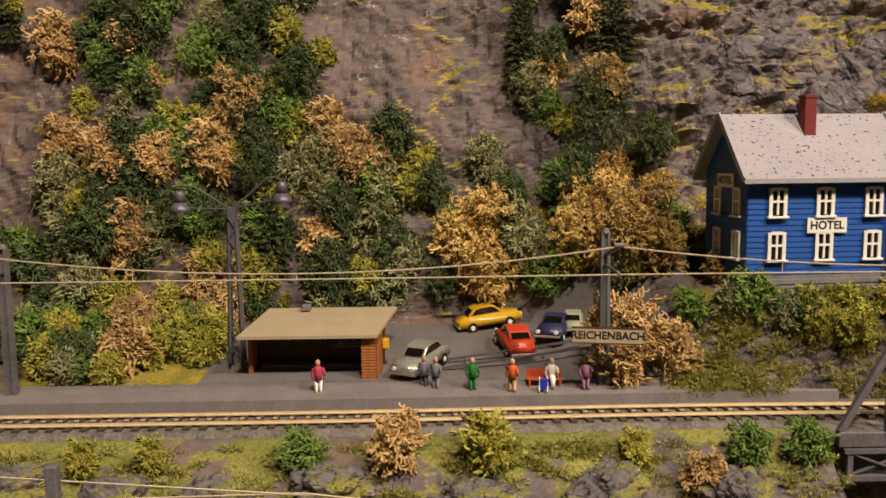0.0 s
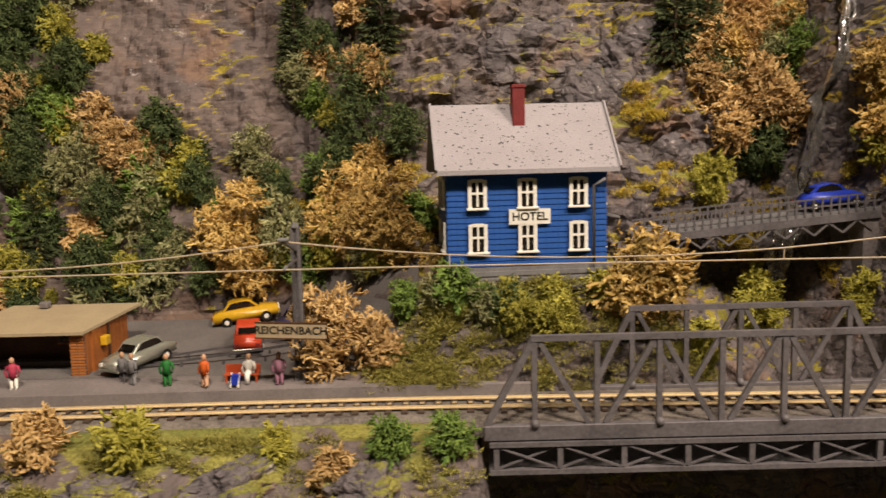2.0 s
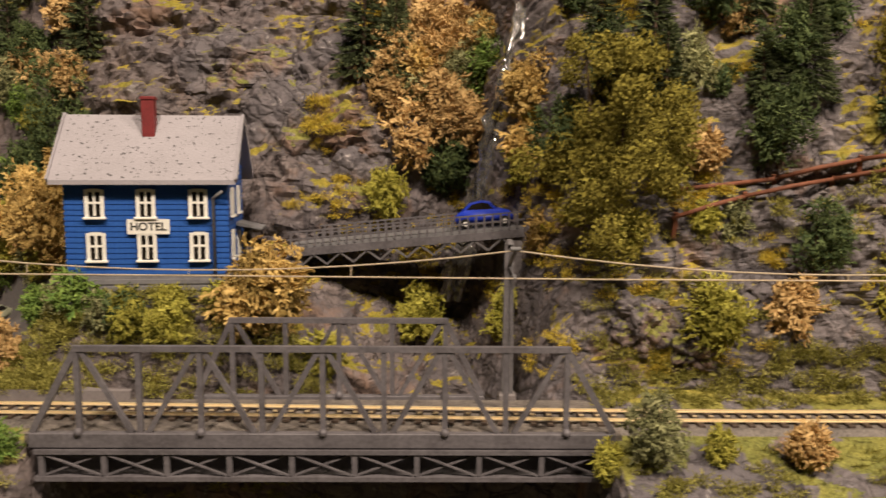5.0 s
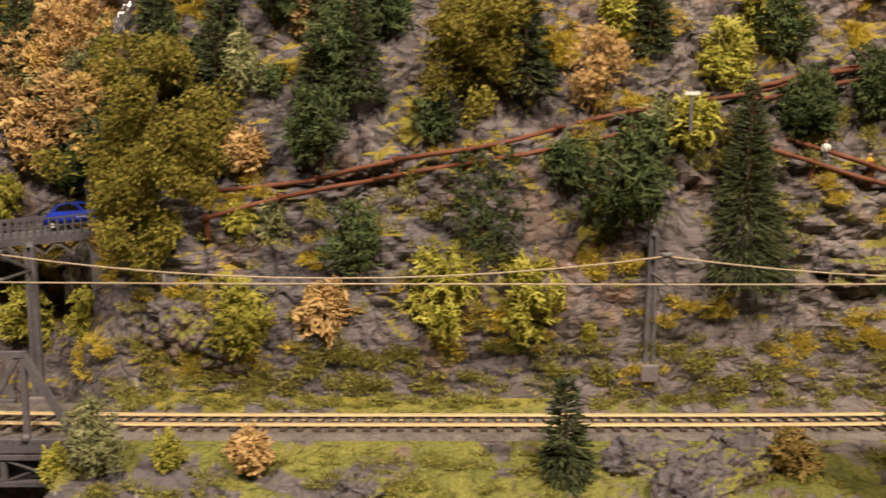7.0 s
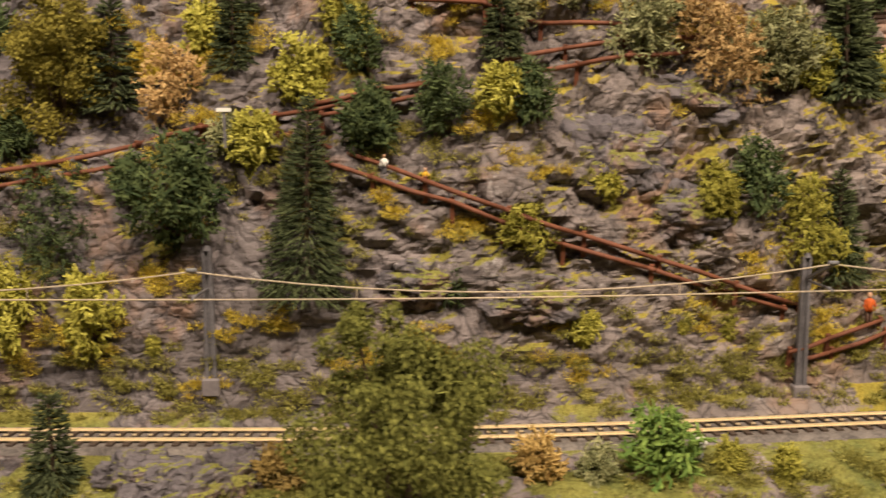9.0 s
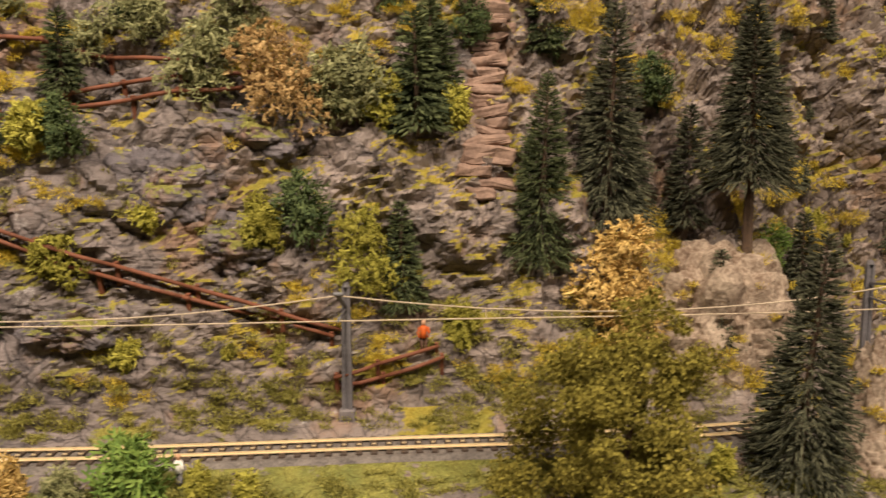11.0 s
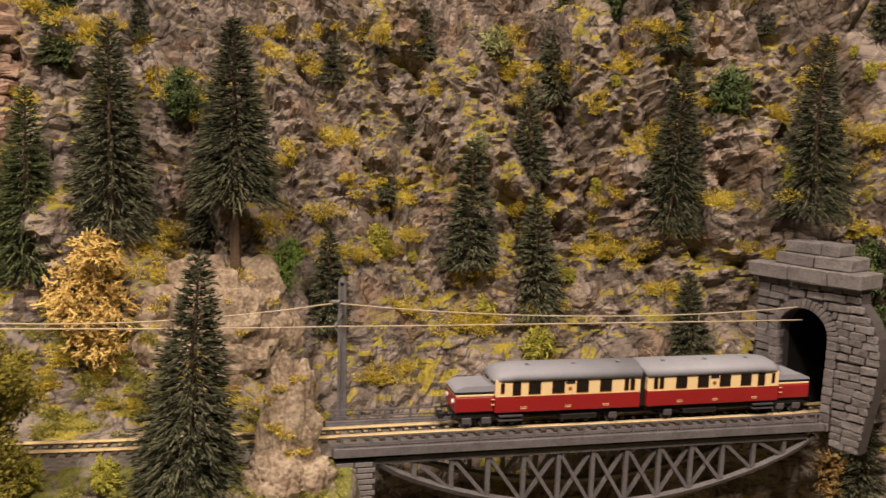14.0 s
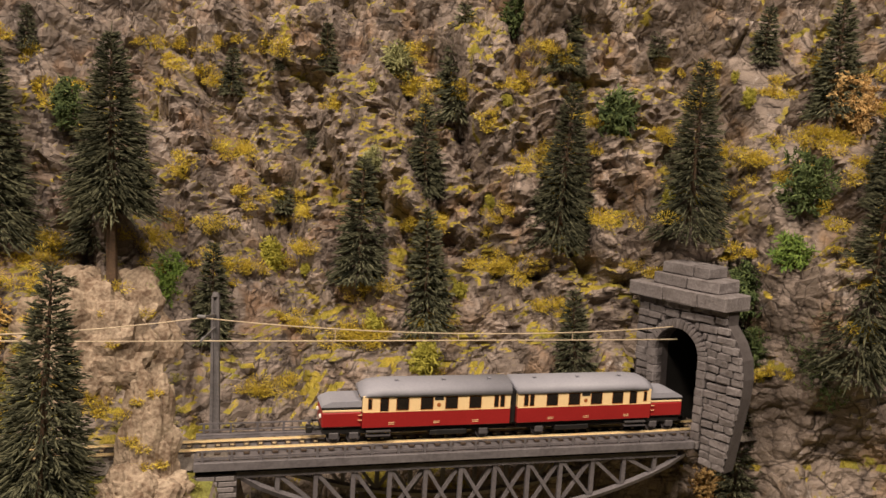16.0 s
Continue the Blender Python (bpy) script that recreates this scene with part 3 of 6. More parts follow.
# ---- truss bridge over the front ravine ----
def bridge_truss(root, x0, x1, y, z0, z1, panel, first, girder):
    """One side truss with sloped end posts; every second upper node carries the diagonals."""
    name = part("top_chord", bar(new_bm(), (x0 + first - 0.1, y, z1), (x1 - first + 0.1, y, z1), 0.2, 0.17), M_STEEL, root)
    part("bottom_chord", B(x0, x1, y - 0.14, y + 0.14, z0 - 0.45, z0, bevel=0.02), M_STEEL, root)
    n = round((x1 - x0 - 2 * first) / panel)
    xs = [x0 + first + k * (x1 - x0 - 2 * first) / n for k in range(n + 1)]
    part("end_post", bar(new_bm(), (x0 + 0.08, y, z0), (xs[0], y, z1), 0.19, 0.17, (0, 1, 0)), M_STEEL, root)
    part("end_post", bar(new_bm(), (x1 - 0.08, y, z0), (xs[-1], y, z1), 0.19, 0.17, (0, 1, 0)), M_STEEL, root)
    for k, x in enumerate(xs):
        part("vertical", bar(new_bm(), (x, y, z0), (x, y, z1), 0.16, 0.15, (0, 1, 0)), M_STEEL, root)
        if k % 2 == 0:
            for j in (k - 1, k + 1):
                if 0 <= j <= n:
                    part("diagonal", bar(new_bm(), (x + (0.13 if j > k else -0.13), y, z1 - 0.05), (xs[j] + (-0.25 if j > k else 0.25), y, z0), 0.15, 0.13, (0, 1, 0)), M_STEEL, root)
            g = new_bm()
            bmesh.ops.create_uvsphere(g, u_segments=8, v_segments=5, radius=0.14)
            bmesh.ops.translate(g, verts=g.verts, vec=(x, y - 0.12, z0 + 0.03))
            part("gusset", g, M_STEEL, root, smooth=True)
    if not girder:
        return
    for z in (z0 - 0.56, z0 - 1.4):
        part("girder_chord", B(x0 + 0.15, x1 - 0.15, y - 0.2, y + 0.06, z - 0.07, z + 0.07), M_STEEL, root, "grey lattice girder chord")
    m = 9
    for k in range(m + 1):
        x = x0 + 0.35 + k * (x1 - x0 - 0.7) / m
        part("girder_post", B(x - 0.08, x + 0.08, y - 0.16, y - 0.04, z0 - 1.36, z0 - 0.6), M_STEEL, root)
        if k < m:
            x2 = x0 + 0.35 + (k + 1) * (x1 - x0 - 0.7) / m
            part("girder_brace", bar(new_bm(), (x, y - 0.06, z0 - 1.34), (x2, y - 0.06, z0 - 0.62), 0.05, 0.08, (0, 1, 0)), M_STEEL, root)
            part("girder_brace", bar(new_bm(), (x, y - 0.12, z0 - 0.62), (x2, y - 0.12, z0 - 1.34), 0.05, 0.08, (0, 1, 0)), M_STEEL, root)


def make_truss_bridge():
    root = thing("truss_bridge", at(0, 0, 0), "grey painted steel truss railway bridge over a dark ravine", "bridge")
    bridge_truss(root, -18.75, -1.15, -1.45, -0.08, 2.5, 1.84, 1.5, True)
    bridge_truss(root, -14.9, -4.9, 2.25, -0.08, 2.55, 1.9, 1.35, False)
    deck = part("deck", B(-19.0, -0.9, -1.3, 2.1, -0.5, -0.2), M_BALLAST, root, "ballasted bridge deck")
    part("backing_girder", B(-18.6, -1.3, -1.25, -1.15, -1.7, -0.5), M_DARKSTEEL, root)
    for x in np.arange(-18, -1.5, 2.0):
        part("cross_beam", B(x - 0.12, x + 0.12, -1.2, 2.1, -0.85, -0.52), M_DARKSTEEL, root)


make_truss_bridge()


# ---- fish-belly bridge before the tunnel ----
BR_A, BR_B = (57.9, 3.8), (77.6, 8.75)


def make_bow_bridge():
    dx, dy = BR_B[0] - BR_A[0], BR_B[1] - BR_A[1]
    L, ang = math.hypot(dx, dy), math.degrees(math.atan2(dy, dx))
    root = thing("bow_bridge", at(BR_A[0], BR_A[1], 0.33, 0, 0.8, ang), "grey fish-belly lattice railway bridge before the tunnel", "bridge")
    part("deck", B(-0.3, L, -1.4, 1.4, -0.5, -0.2), M_STEEL, root, "grey bridge deck")
    for y in (-1.5, 1.5):
        part("edge_beam", B(-0.3, L, y - 0.12, y + 0.12, -0.46, -0.12, bevel=0.02), M_STEEL, root)
        for z in (0.28, 0.02):
            part("handrail", B(-0.2, L - 0.2, y - 0.03, y + 0.03, z - 0.028, z + 0.028), M_STEEL, root)
        n = 19
        post = mesh_of("rail_post", B(-0.045, 0.045, y - 0.04, y + 0.04, -0.12, 0.3), M_STEEL)
        for k in range(n + 1):
            shared("rail_post", post, root, at(k * (L - 0.4) / n, 0, 0))
    n = 13

    def belly(u):
        return -0.75 - 2.35 * math.sin(math.pi * min(max(u, 0), 1)) ** 0.75

    for y in (-1.25, 1.25):
        part("upper_chord", B(1.2, L - 0.6, y - 0.12, y + 0.12, -0.85, -0.62), M_STEEL, root)
        bm = new_bm()
        pts = [(1.3 + (L - 1.5) * k / 24, y, belly(k / 24)) for k in range(25)]
        tube(bm, pts, 0.14, 4)
        part("lower_chord", bm, M_STEEL, root, "curved grey lower chord")
        for k in range(1, n):
            u = k / n
            x = 1.3 + (L - 1.5) * u
            x2 = x + (L - 1.5) / n
            part("post", bar(new_bm(), (x, y, -0.8), (x, y, belly(u)), 0.17, 0.14, (0, 1, 0)), M_STEEL, root)
            if k < n - 1:
                part("brace", bar(new_bm(), (x, y, -0.8), (x2, y, belly(u + 1 / n)), 0.14, 0.1, (0, 1, 0)), M_STEEL, root)
                if 3 < k < 10:
                    part("brace", bar(new_bm(), (x2, y + 0.08, -0.8), (x, y + 0.08, belly(u)), 0.14, 0.1, (0, 1, 0)), M_STEEL, root)
    # masonry pier at the near end
    pier = part("pier", B(-0.25, 1.25, -1.4, 1.4, -7, -0.65), M_MORTAR, root, "grey stone bridge pier")
    blk = mesh_of("stone", B(-0.33, 0.33, -0.06, 0.0, 0.02, 0.2, bevel=0.02), M_STONE)
    for r in range(12):
        for c in range(2):
            shared("stone", blk, pier, at(0.12 + 0.7 * c + (0.1 if r % 2 else 0), -1.41, -0.92 - 0.22 * r))


make_bow_bridge()


# ---- tunnel ----
def rough_block(rr, x0, x1, y0, y1, z0, z1, wobble=0.03, chamfer=0.04):
    """A hewn stone: a chamfered box with uneven corners."""
    bm = box(new_bm(), x0, x1, y0, y1, z0, z1, bevel=min(chamfer, (x1 - x0) * 0.2, (z1 - z0) * 0.2))
    for v in bm.verts:
        v.co += Vector((rr.uniform(-1, 1), rr.uniform(-1, 1), rr.uniform(-1, 1))) * wobble
    return bm


def make_tunnel():
    root = thing("tunnel_portal", at(77.5, 8.66, 0.0, 0, 0, -55), "grey moulded stone tunnel portal with a voussoir arch", "tunnel")
    rr = random.Random(5)
    r, spring = 1.16, 3.4
    arch = [(-r * 0.94, -0.6)] + [(-r * math.cos(math.pi * k / 18), spring + r * math.sin(math.pi * k / 18)) for k in range(19)] + [(r * 0.92, -0.6)]
    edge = [(2.7, -1.2), (2.9, 0.0), (3.1, 1.2), (3.25, 2.2), (3.3, 3.0), (3.2, 3.8), (2.85, 4.5), (2.35, 5.1), (2.35, 5.75)]

    def right_end(z):
        return float(np.interp(z, [q[1] for q in edge], [q[0] for q in edge]))

    ring_o = [(-2.4, -1.2 + 6.95 * k / 6) for k in range(7)] + [(-2.4 + 4.75 * k / 6, 5.75) for k in range(1, 6)] + edge[::-1]
    ring_i = [arch[round(k * (len(arch) - 1) / (len(ring_o) - 1))] for k in range(len(ring_o))]
    bm = new_bm()
    rings = [[bm.verts.new((x, y, z)) for x, z in ring] for ring, y in ((ring_o, 0.0), (ring_i, 0.0), (ring_o, 0.7), (ring_i, 0.7))]
    fo, fi, bo, bi = rings
    for k in range(len(fo) - 1):
        for q in ((fo[k], fo[k + 1], fi[k + 1], fi[k]), (bo[k + 1], bo[k], bi[k], bi[k + 1]), (fo[k + 1], fo[k], bo[k], bo[k + 1]), (fi[k], fi[k + 1], bi[k + 1], bi[k])):
            bm.faces.new(q)
    bmesh.ops.remove_doubles(bm, verts=bm.verts, dist=0.001)
    wall = part("wall", bm, M_MORTAR, root, "dark stone joints")
    # hewn courses, bowed a little, each stone of its own length
    for row in range(20):
        z0, tall = -1.15 + row * 0.345, 0.3
        if z0 + tall > 5.72:
            break
        x, end = -2.38 + rr.uniform(0, 0.15), right_end(z0 + 0.17)
        while x < end - 0.12:
            x1 = min(x + rr.uniform(0.45, 1.0), end)
            if end - x1 < 0.25:
                x1 = end
            half = r + 0.36 if z0 + tall < spring else math.sqrt(max((r + 0.38) ** 2 - max(z0 - spring, 0) ** 2, 0.0))
            for a, b in ((x, min(x1, -half)), (max(x, half), x1)):
                if b - a > 0.12:
                    bow = 0.05 * math.sin(a * 1.1 + row)
                    part("stone", rough_block(rr, a + 0.02, b - 0.02, -0.13 - rr.random() * 0.07, 0.02, z0 + bow, z0 + tall + bow, 0.03), M_STONE, wall)
            x = x1
    for k in range(21):
        a = math.pi * (k + 0.5) / 21
        v = part("voussoir", rough_block(rr, -0.09, 0.09, -0.26, 0.3, 0.0, 0.4, 0.012, 0.02), M_STONE, root)
        v.matrix_basis = at(-r * math.cos(a), 0, spring + r * math.sin(a), 0, math.degrees(a) - 90, 0)
    for sgn in (-1, 1):
        for k in range(10):
            z = -0.5 + k * 0.39
            x = sgn * (r * np.interp(z, [-0.6, spring], [0.93, 1.0]) + 0.2)
            part("jamb_stone", rough_block(rr, x - 0.2, x + 0.2, -0.26, 0.3, z + 0.01, z + 0.37, 0.02, 0.03), M_STONE, root)
    for name, z0, z1, y0, cuts in (("cornice", 5.72, 6.36, -0.6, (-2.6, -0.7, 1.1, 2.55)), ("parapet", 6.37, 6.9, -0.3, (-1.5, 0.3, 1.95)), ("capping", 6.91, 7.4, -0.15, (-1.15, 0.5, 1.3))):
        for a, b in zip(cuts, cuts[1:]):
            part(name, rough_block(rr, a + 0.008, b - 0.008, y0, 1.2, z0, z1, 0.03, 0.05), M_STONE, root, "weathered grey " + name + " block")
    # bore and closed far end, with the tunnel's darkness painted on
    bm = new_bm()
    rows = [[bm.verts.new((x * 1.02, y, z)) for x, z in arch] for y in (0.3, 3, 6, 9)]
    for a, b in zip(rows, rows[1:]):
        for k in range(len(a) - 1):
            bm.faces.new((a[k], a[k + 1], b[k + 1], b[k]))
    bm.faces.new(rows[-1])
    part("lining", bm, M_TUNNEL, root, "tunnel bore, its darkness put into a black colour")


make_tunnel()


# ---- railcar set ----
def railcar(m, mirror):
    """One half of the set, nose towards +x; rail top at z = 0."""
    s = -1 if mirror else 1
    root = thing("railcar", m, "cream and carmine red railcar with grey roof and engine hood", "train", "two-car railcar set")

    def X(a, b):
        return (min(s * a, s * b), max(s * a, s * b))

    W = 0.86

    def slab(name, a, b, z0, z1, material, w=W, label="", parent=None, bevel=0.02):
        return part(name, B(*X(a, b), -w, w, z0, z1, bevel=bevel), material, parent or root, label)

    low = slab("lower_body", 0.0, 6.6, 0.72, 1.42, M_RED, label="carmine red lower body")
    up = slab("upper_body", 0.0, 6.6, 1.424, 2.1, M_CREAM, W - 0.012, "cream upper body")
    slab("waist_stripe", 0.02, 6.58, 1.405, 1.43, M_CREAM, W + 0.006, bevel=0)
    # roof: rounded section, drooping at the nose
    bm = new_bm()
    rings = []
    for x, k, dz in ((-0.03, 1.0, 0.0), (5.7, 1.0, 0.0), (6.3, 0.98, -0.06), (6.68, 0.9, -0.2)):
        ring = [(-W - 0.05, 2.06)] + [(-(W + 0.05) * math.cos(a), 2.14 + 0.5 * math.sin(a) ** 0.8) for a in (math.pi * j / 12 for j in range(1, 12))] + [(W + 0.05, 2.06)]
        rings.append([bm.verts.new((s * x, y * k, min(z, 2.1 + (z - 2.1) * k + dz) if z > 2.1 else z)) for y, z in ring])
    for a, b in zip(rings, rings[1:]):
        for k in range(len(a) - 1):
            bm.faces.new((a[k], a[k + 1], b[k + 1], b[k]))
        bm.faces.new((a[-1], a[0], b[0], b[-1]))
    bm.faces.new(rings[0])
    bm.faces.new(rings[-1][::-1])
    roof = part("roof", bm, M_TRAINROOF, root, "matt grey roof", True)
    for x in (0.9, 3.0, 5.1):
        for y in (-0.35,):
            tb = tube(new_bm(), [(s * x, y, 2.5), (s * x, y, 2.66)], [0.05, 0.04], 8)
            box(tb, s * x - 0.07, s * x + 0.07, y - 0.06, y + 0.06, 2.66, 2.7)
            part("vent", tb, M_TRAINROOF, roof)
    # glazing, both sides
    for side in (-1, 1):
        for a, b, z0, z1 in ((0.3, 0.48, 1.5, 2.0), (0.58, 0.76, 1.5, 2.0), (1.38, 1.9, 1.48, 2.0), (2.45, 2.98, 1.48, 2.0), (3.55, 4.08, 1.48, 2.0), (4.62, 5.14, 1.48, 2.0), (5.5, 5.84, 1.44, 2.02), (6.22, 6.36, 1.55, 1.98)):
            bm = new_bm()
            y = side * (W - 0.012)
            fr = 0.02
            xa, xb = X(a, b)
            ya, yb = sorted((y, y + side * 0.012))
            for q in ((xa - fr, xa, z0 - fr, z1 + fr), (xb, xb + fr, z0 - fr, z1 + fr), (xa, xb, z0 - fr, z0), (xa, xb, z1, z1 + fr)):
                box(bm, q[0], q[1], ya, yb, q[2], q[3])
            win = part("window_frame", bm, M_HUTWOOD, up, "thin dark wooden window frame")
            part("pane", B(xa, xb, *sorted((y - side * 0.05, y + side * 0.006)), z0, z1), M_DARKGLASS, win)
        y = side * (W + 0.004)
        ya, yb = sorted((y, y + side * 0.01))
        for a in (1.6, 3.35, 5.35):
            for z in (0.86, 0.93):
                part("small_lettering", B(*X(a - 0.14, a + 0.14), ya, yb, z, z + 0.022), M_CREAM, low)
        crest = tube(new_bm(), [(s * 3.28, side * (W - 0.02), 1.66), (s * 3.28, side * (W + 0.006), 1.66)], 0.09, 12)
        part("crest", crest, M_HUTWOOD, up)
        part("destination_board", B(*X(3.08, 3.48), *sorted((side * (W - 0.02), side * (W + 0.01))), 1.88, 2.03), M_BLACK, up)
        for z in (1.08, 1.3):
            part("grab_rail", B(*X(6.62, 6.78), *sorted((side * W, side * (W + 0.03))), z, z + 0.025), M_CREAM, root)
        part("footstep", B(*X(5.35, 6.4), *sorted((side * 0.6, side * 0.84)), 0.34, 0.4), M_DARKSTEEL, root)
        part("footstep", B(*X(5.35, 6.4), *sorted((side * 0.6, side * 0.88)), 0.54, 0.59), M_DARKSTEEL, root)
    for a in (-0.45, 0.45):
        part("front_window", B(*X(6.59, 6.62), a - 0.25, a + 0.25, 1.55, 1.98), M_DARKGLASS, up)
    # engine hood
    hood = slab("hood", 6.62, 8.3, 0.76, 1.42, M_RED, 0.8, "carmine red engine hood", bevel=0.05)
    slab("hood_band", 6.62, 8.27, 1.425, 1.52, M_CREAM, 0.78, parent=hood, bevel=0.02)
    slab("hood_cover", 6.62, 8.3, 1.525, 1.9 - 0.28, M_BLACK, 0.77, parent=hood, bevel=0)
    hb = new_bm()
    prism(hb, [(s * 6.62, 1.63), (s * 8.33, 1.63), (s * 8.25, 1.72), (s * 7.9, 1.86), (s * 6.62, 1.88)], -0.76, 0.76)
    part("hood_roof", hb, M_TRAINROOF, hood, "grey hood top")
    for y in (-0.5, 0.5):
        lamp = tube(new_bm(), [(s * 8.28, y, 1.2), (s * 8.38, y, 1.2)], 0.11, 10)
        part("headlamp", lamp, M_WHITE, hood, "round white headlamp")
        buf = tube(new_bm(), [(s * 8.3, y, 0.68), (s * 8.52, y, 0.68)], 0.05, 8)
        tube(buf, [(s * 8.52, y, 0.68), (s * 8.56, y, 0.68)], 0.13, 10)
        part("buffer", buf, M_BLACK, root)
    cp = new_bm()
    box(cp, *X(8.2, 8.65), -0.08, 0.08, 0.42, 0.55)
    box(cp, *X(8.6, 8.85), -0.2, 0.2, 0.34, 0.62, bevel=0.03)
    part("coupler", cp, M_BLACK, root, "black hook coupler")
    # running gear
    fr = new_bm()
    box(fr, *X(0.1, 8.25), -0.66, 0.66, 0.46, 0.72)
    box(fr, *X(1.9, 3.6), -0.7, 0.7, 0.26, 0.5, bevel=0.04)
    part("underframe", fr, M_BLACK, root, "black underframe")
    for x in (1.15, 6.9, 7.75):
        for y in (-0.45, 0.45):
            w = tube(new_bm(), [(s * x, y - 0.06, 0.3), (s * x, y + 0.06, 0.3)], 0.31, 16)
            wheel = part("wheel", w, M_DARKSTEEL, root)
        part("axle_box", B(*X(x - 0.2, x + 0.2), -0.72, 0.72, 0.22, 0.5, bevel=0.03), M_DARKSTEEL, root)
    if not mirror:
        bm = B(-0.28, -0.02, -0.62, 0.62, 0.7, 2.1)
        part("gangway", bm, M_BLACK, root, "dark folding gangway")
    return root


def make_train(front_x):
    size = 0.93
    mid = front_x - 8.25 * size
    a = math.degrees(math.atan2(float(track_y(mid + 7)) - float(track_y(mid + 0.4)), 6.6))
    j, _ = along_track(mid + 0.12)
    lean = -math.degrees(math.atan2(float(track_z(mid + 7)) - float(track_z(mid)), 7))
    railcar(at(j[0], j[1], j[2] + 0.005, 0, lean, a, size), False)
    a2 = math.degrees(math.atan2(float(track_y(mid - 0.4)) - float(track_y(mid - 7)), 6.6))
    j, _ = along_track(mid - 0.18)
    lean = -math.degrees(math.atan2(float(track_z(mid)) - float(track_z(mid - 7)), 7))
    railcar(at(j[0], j[1], j[2] + 0.005, 0, lean, a2, size), True)


make_train(77.5)

# ---- plants ----
M_BARK = mat("brown_bark", (0.12, 0.075, 0.045), (0.06, 0.04, 0.028), rough=0.85, size=0.3)
M_BARKPALE = mat("pale_lichen_stem", (0.3, 0.21, 0.11), (0.2, 0.13, 0.07), rough=0.85, size=0.3)
LEAF = {
    "TAN": leaf_mat("tan_lichen", (0.38, 0.24, 0.095), (0.6, 0.41, 0.18)),
    "GOLD": leaf_mat("gold_lichen", (0.4, 0.26, 0.075), (0.64, 0.45, 0.165)),
    "YELLOW": leaf_mat("yellow_green_lichen", (0.22, 0.21, 0.03), (0.42, 0.38, 0.075)),
    "GREEN": leaf_mat("mid_green_lichen", (0.08, 0.14, 0.03), (0.2, 0.28, 0.06)),
    "DARK": leaf_mat("dark_green_foliage", (0.035, 0.055, 0.022), (0.11, 0.14, 0.05)),
    "SAGE": leaf_mat("sage_green_lichen", (0.13, 0.14, 0.06), (0.34, 0.33, 0.16)),
    "BROWN": leaf_mat("rust_brown_lichen", (0.23, 0.15, 0.04), (0.38, 0.27, 0.09)),
    "OLIVE": leaf_mat("olive_foam_foliage", (0.14, 0.12, 0.02), (0.31, 0.26, 0.05)),
    "MOSS": leaf_mat("moss_green_foam_foliage", (0.1, 0.105, 0.022), (0.235, 0.235, 0.055)),
    "FIR": leaf_mat("dark_fir_needles", (0.012, 0.015, 0.009), (0.14, 0.14, 0.085)),
    "FIRGREEN": leaf_mat("green_fir_needles", (0.018, 0.026, 0.011), (0.12, 0.14, 0.06)),
    "FLOCK": leaf_mat("yellow_flock_fibres", (0.38, 0.29, 0.03), (0.68, 0.53, 0.09)),
    "GRASS": leaf_mat("green_flock_fibres", (0.19, 0.18, 0.035), (0.44, 0.4, 0.11)),
}


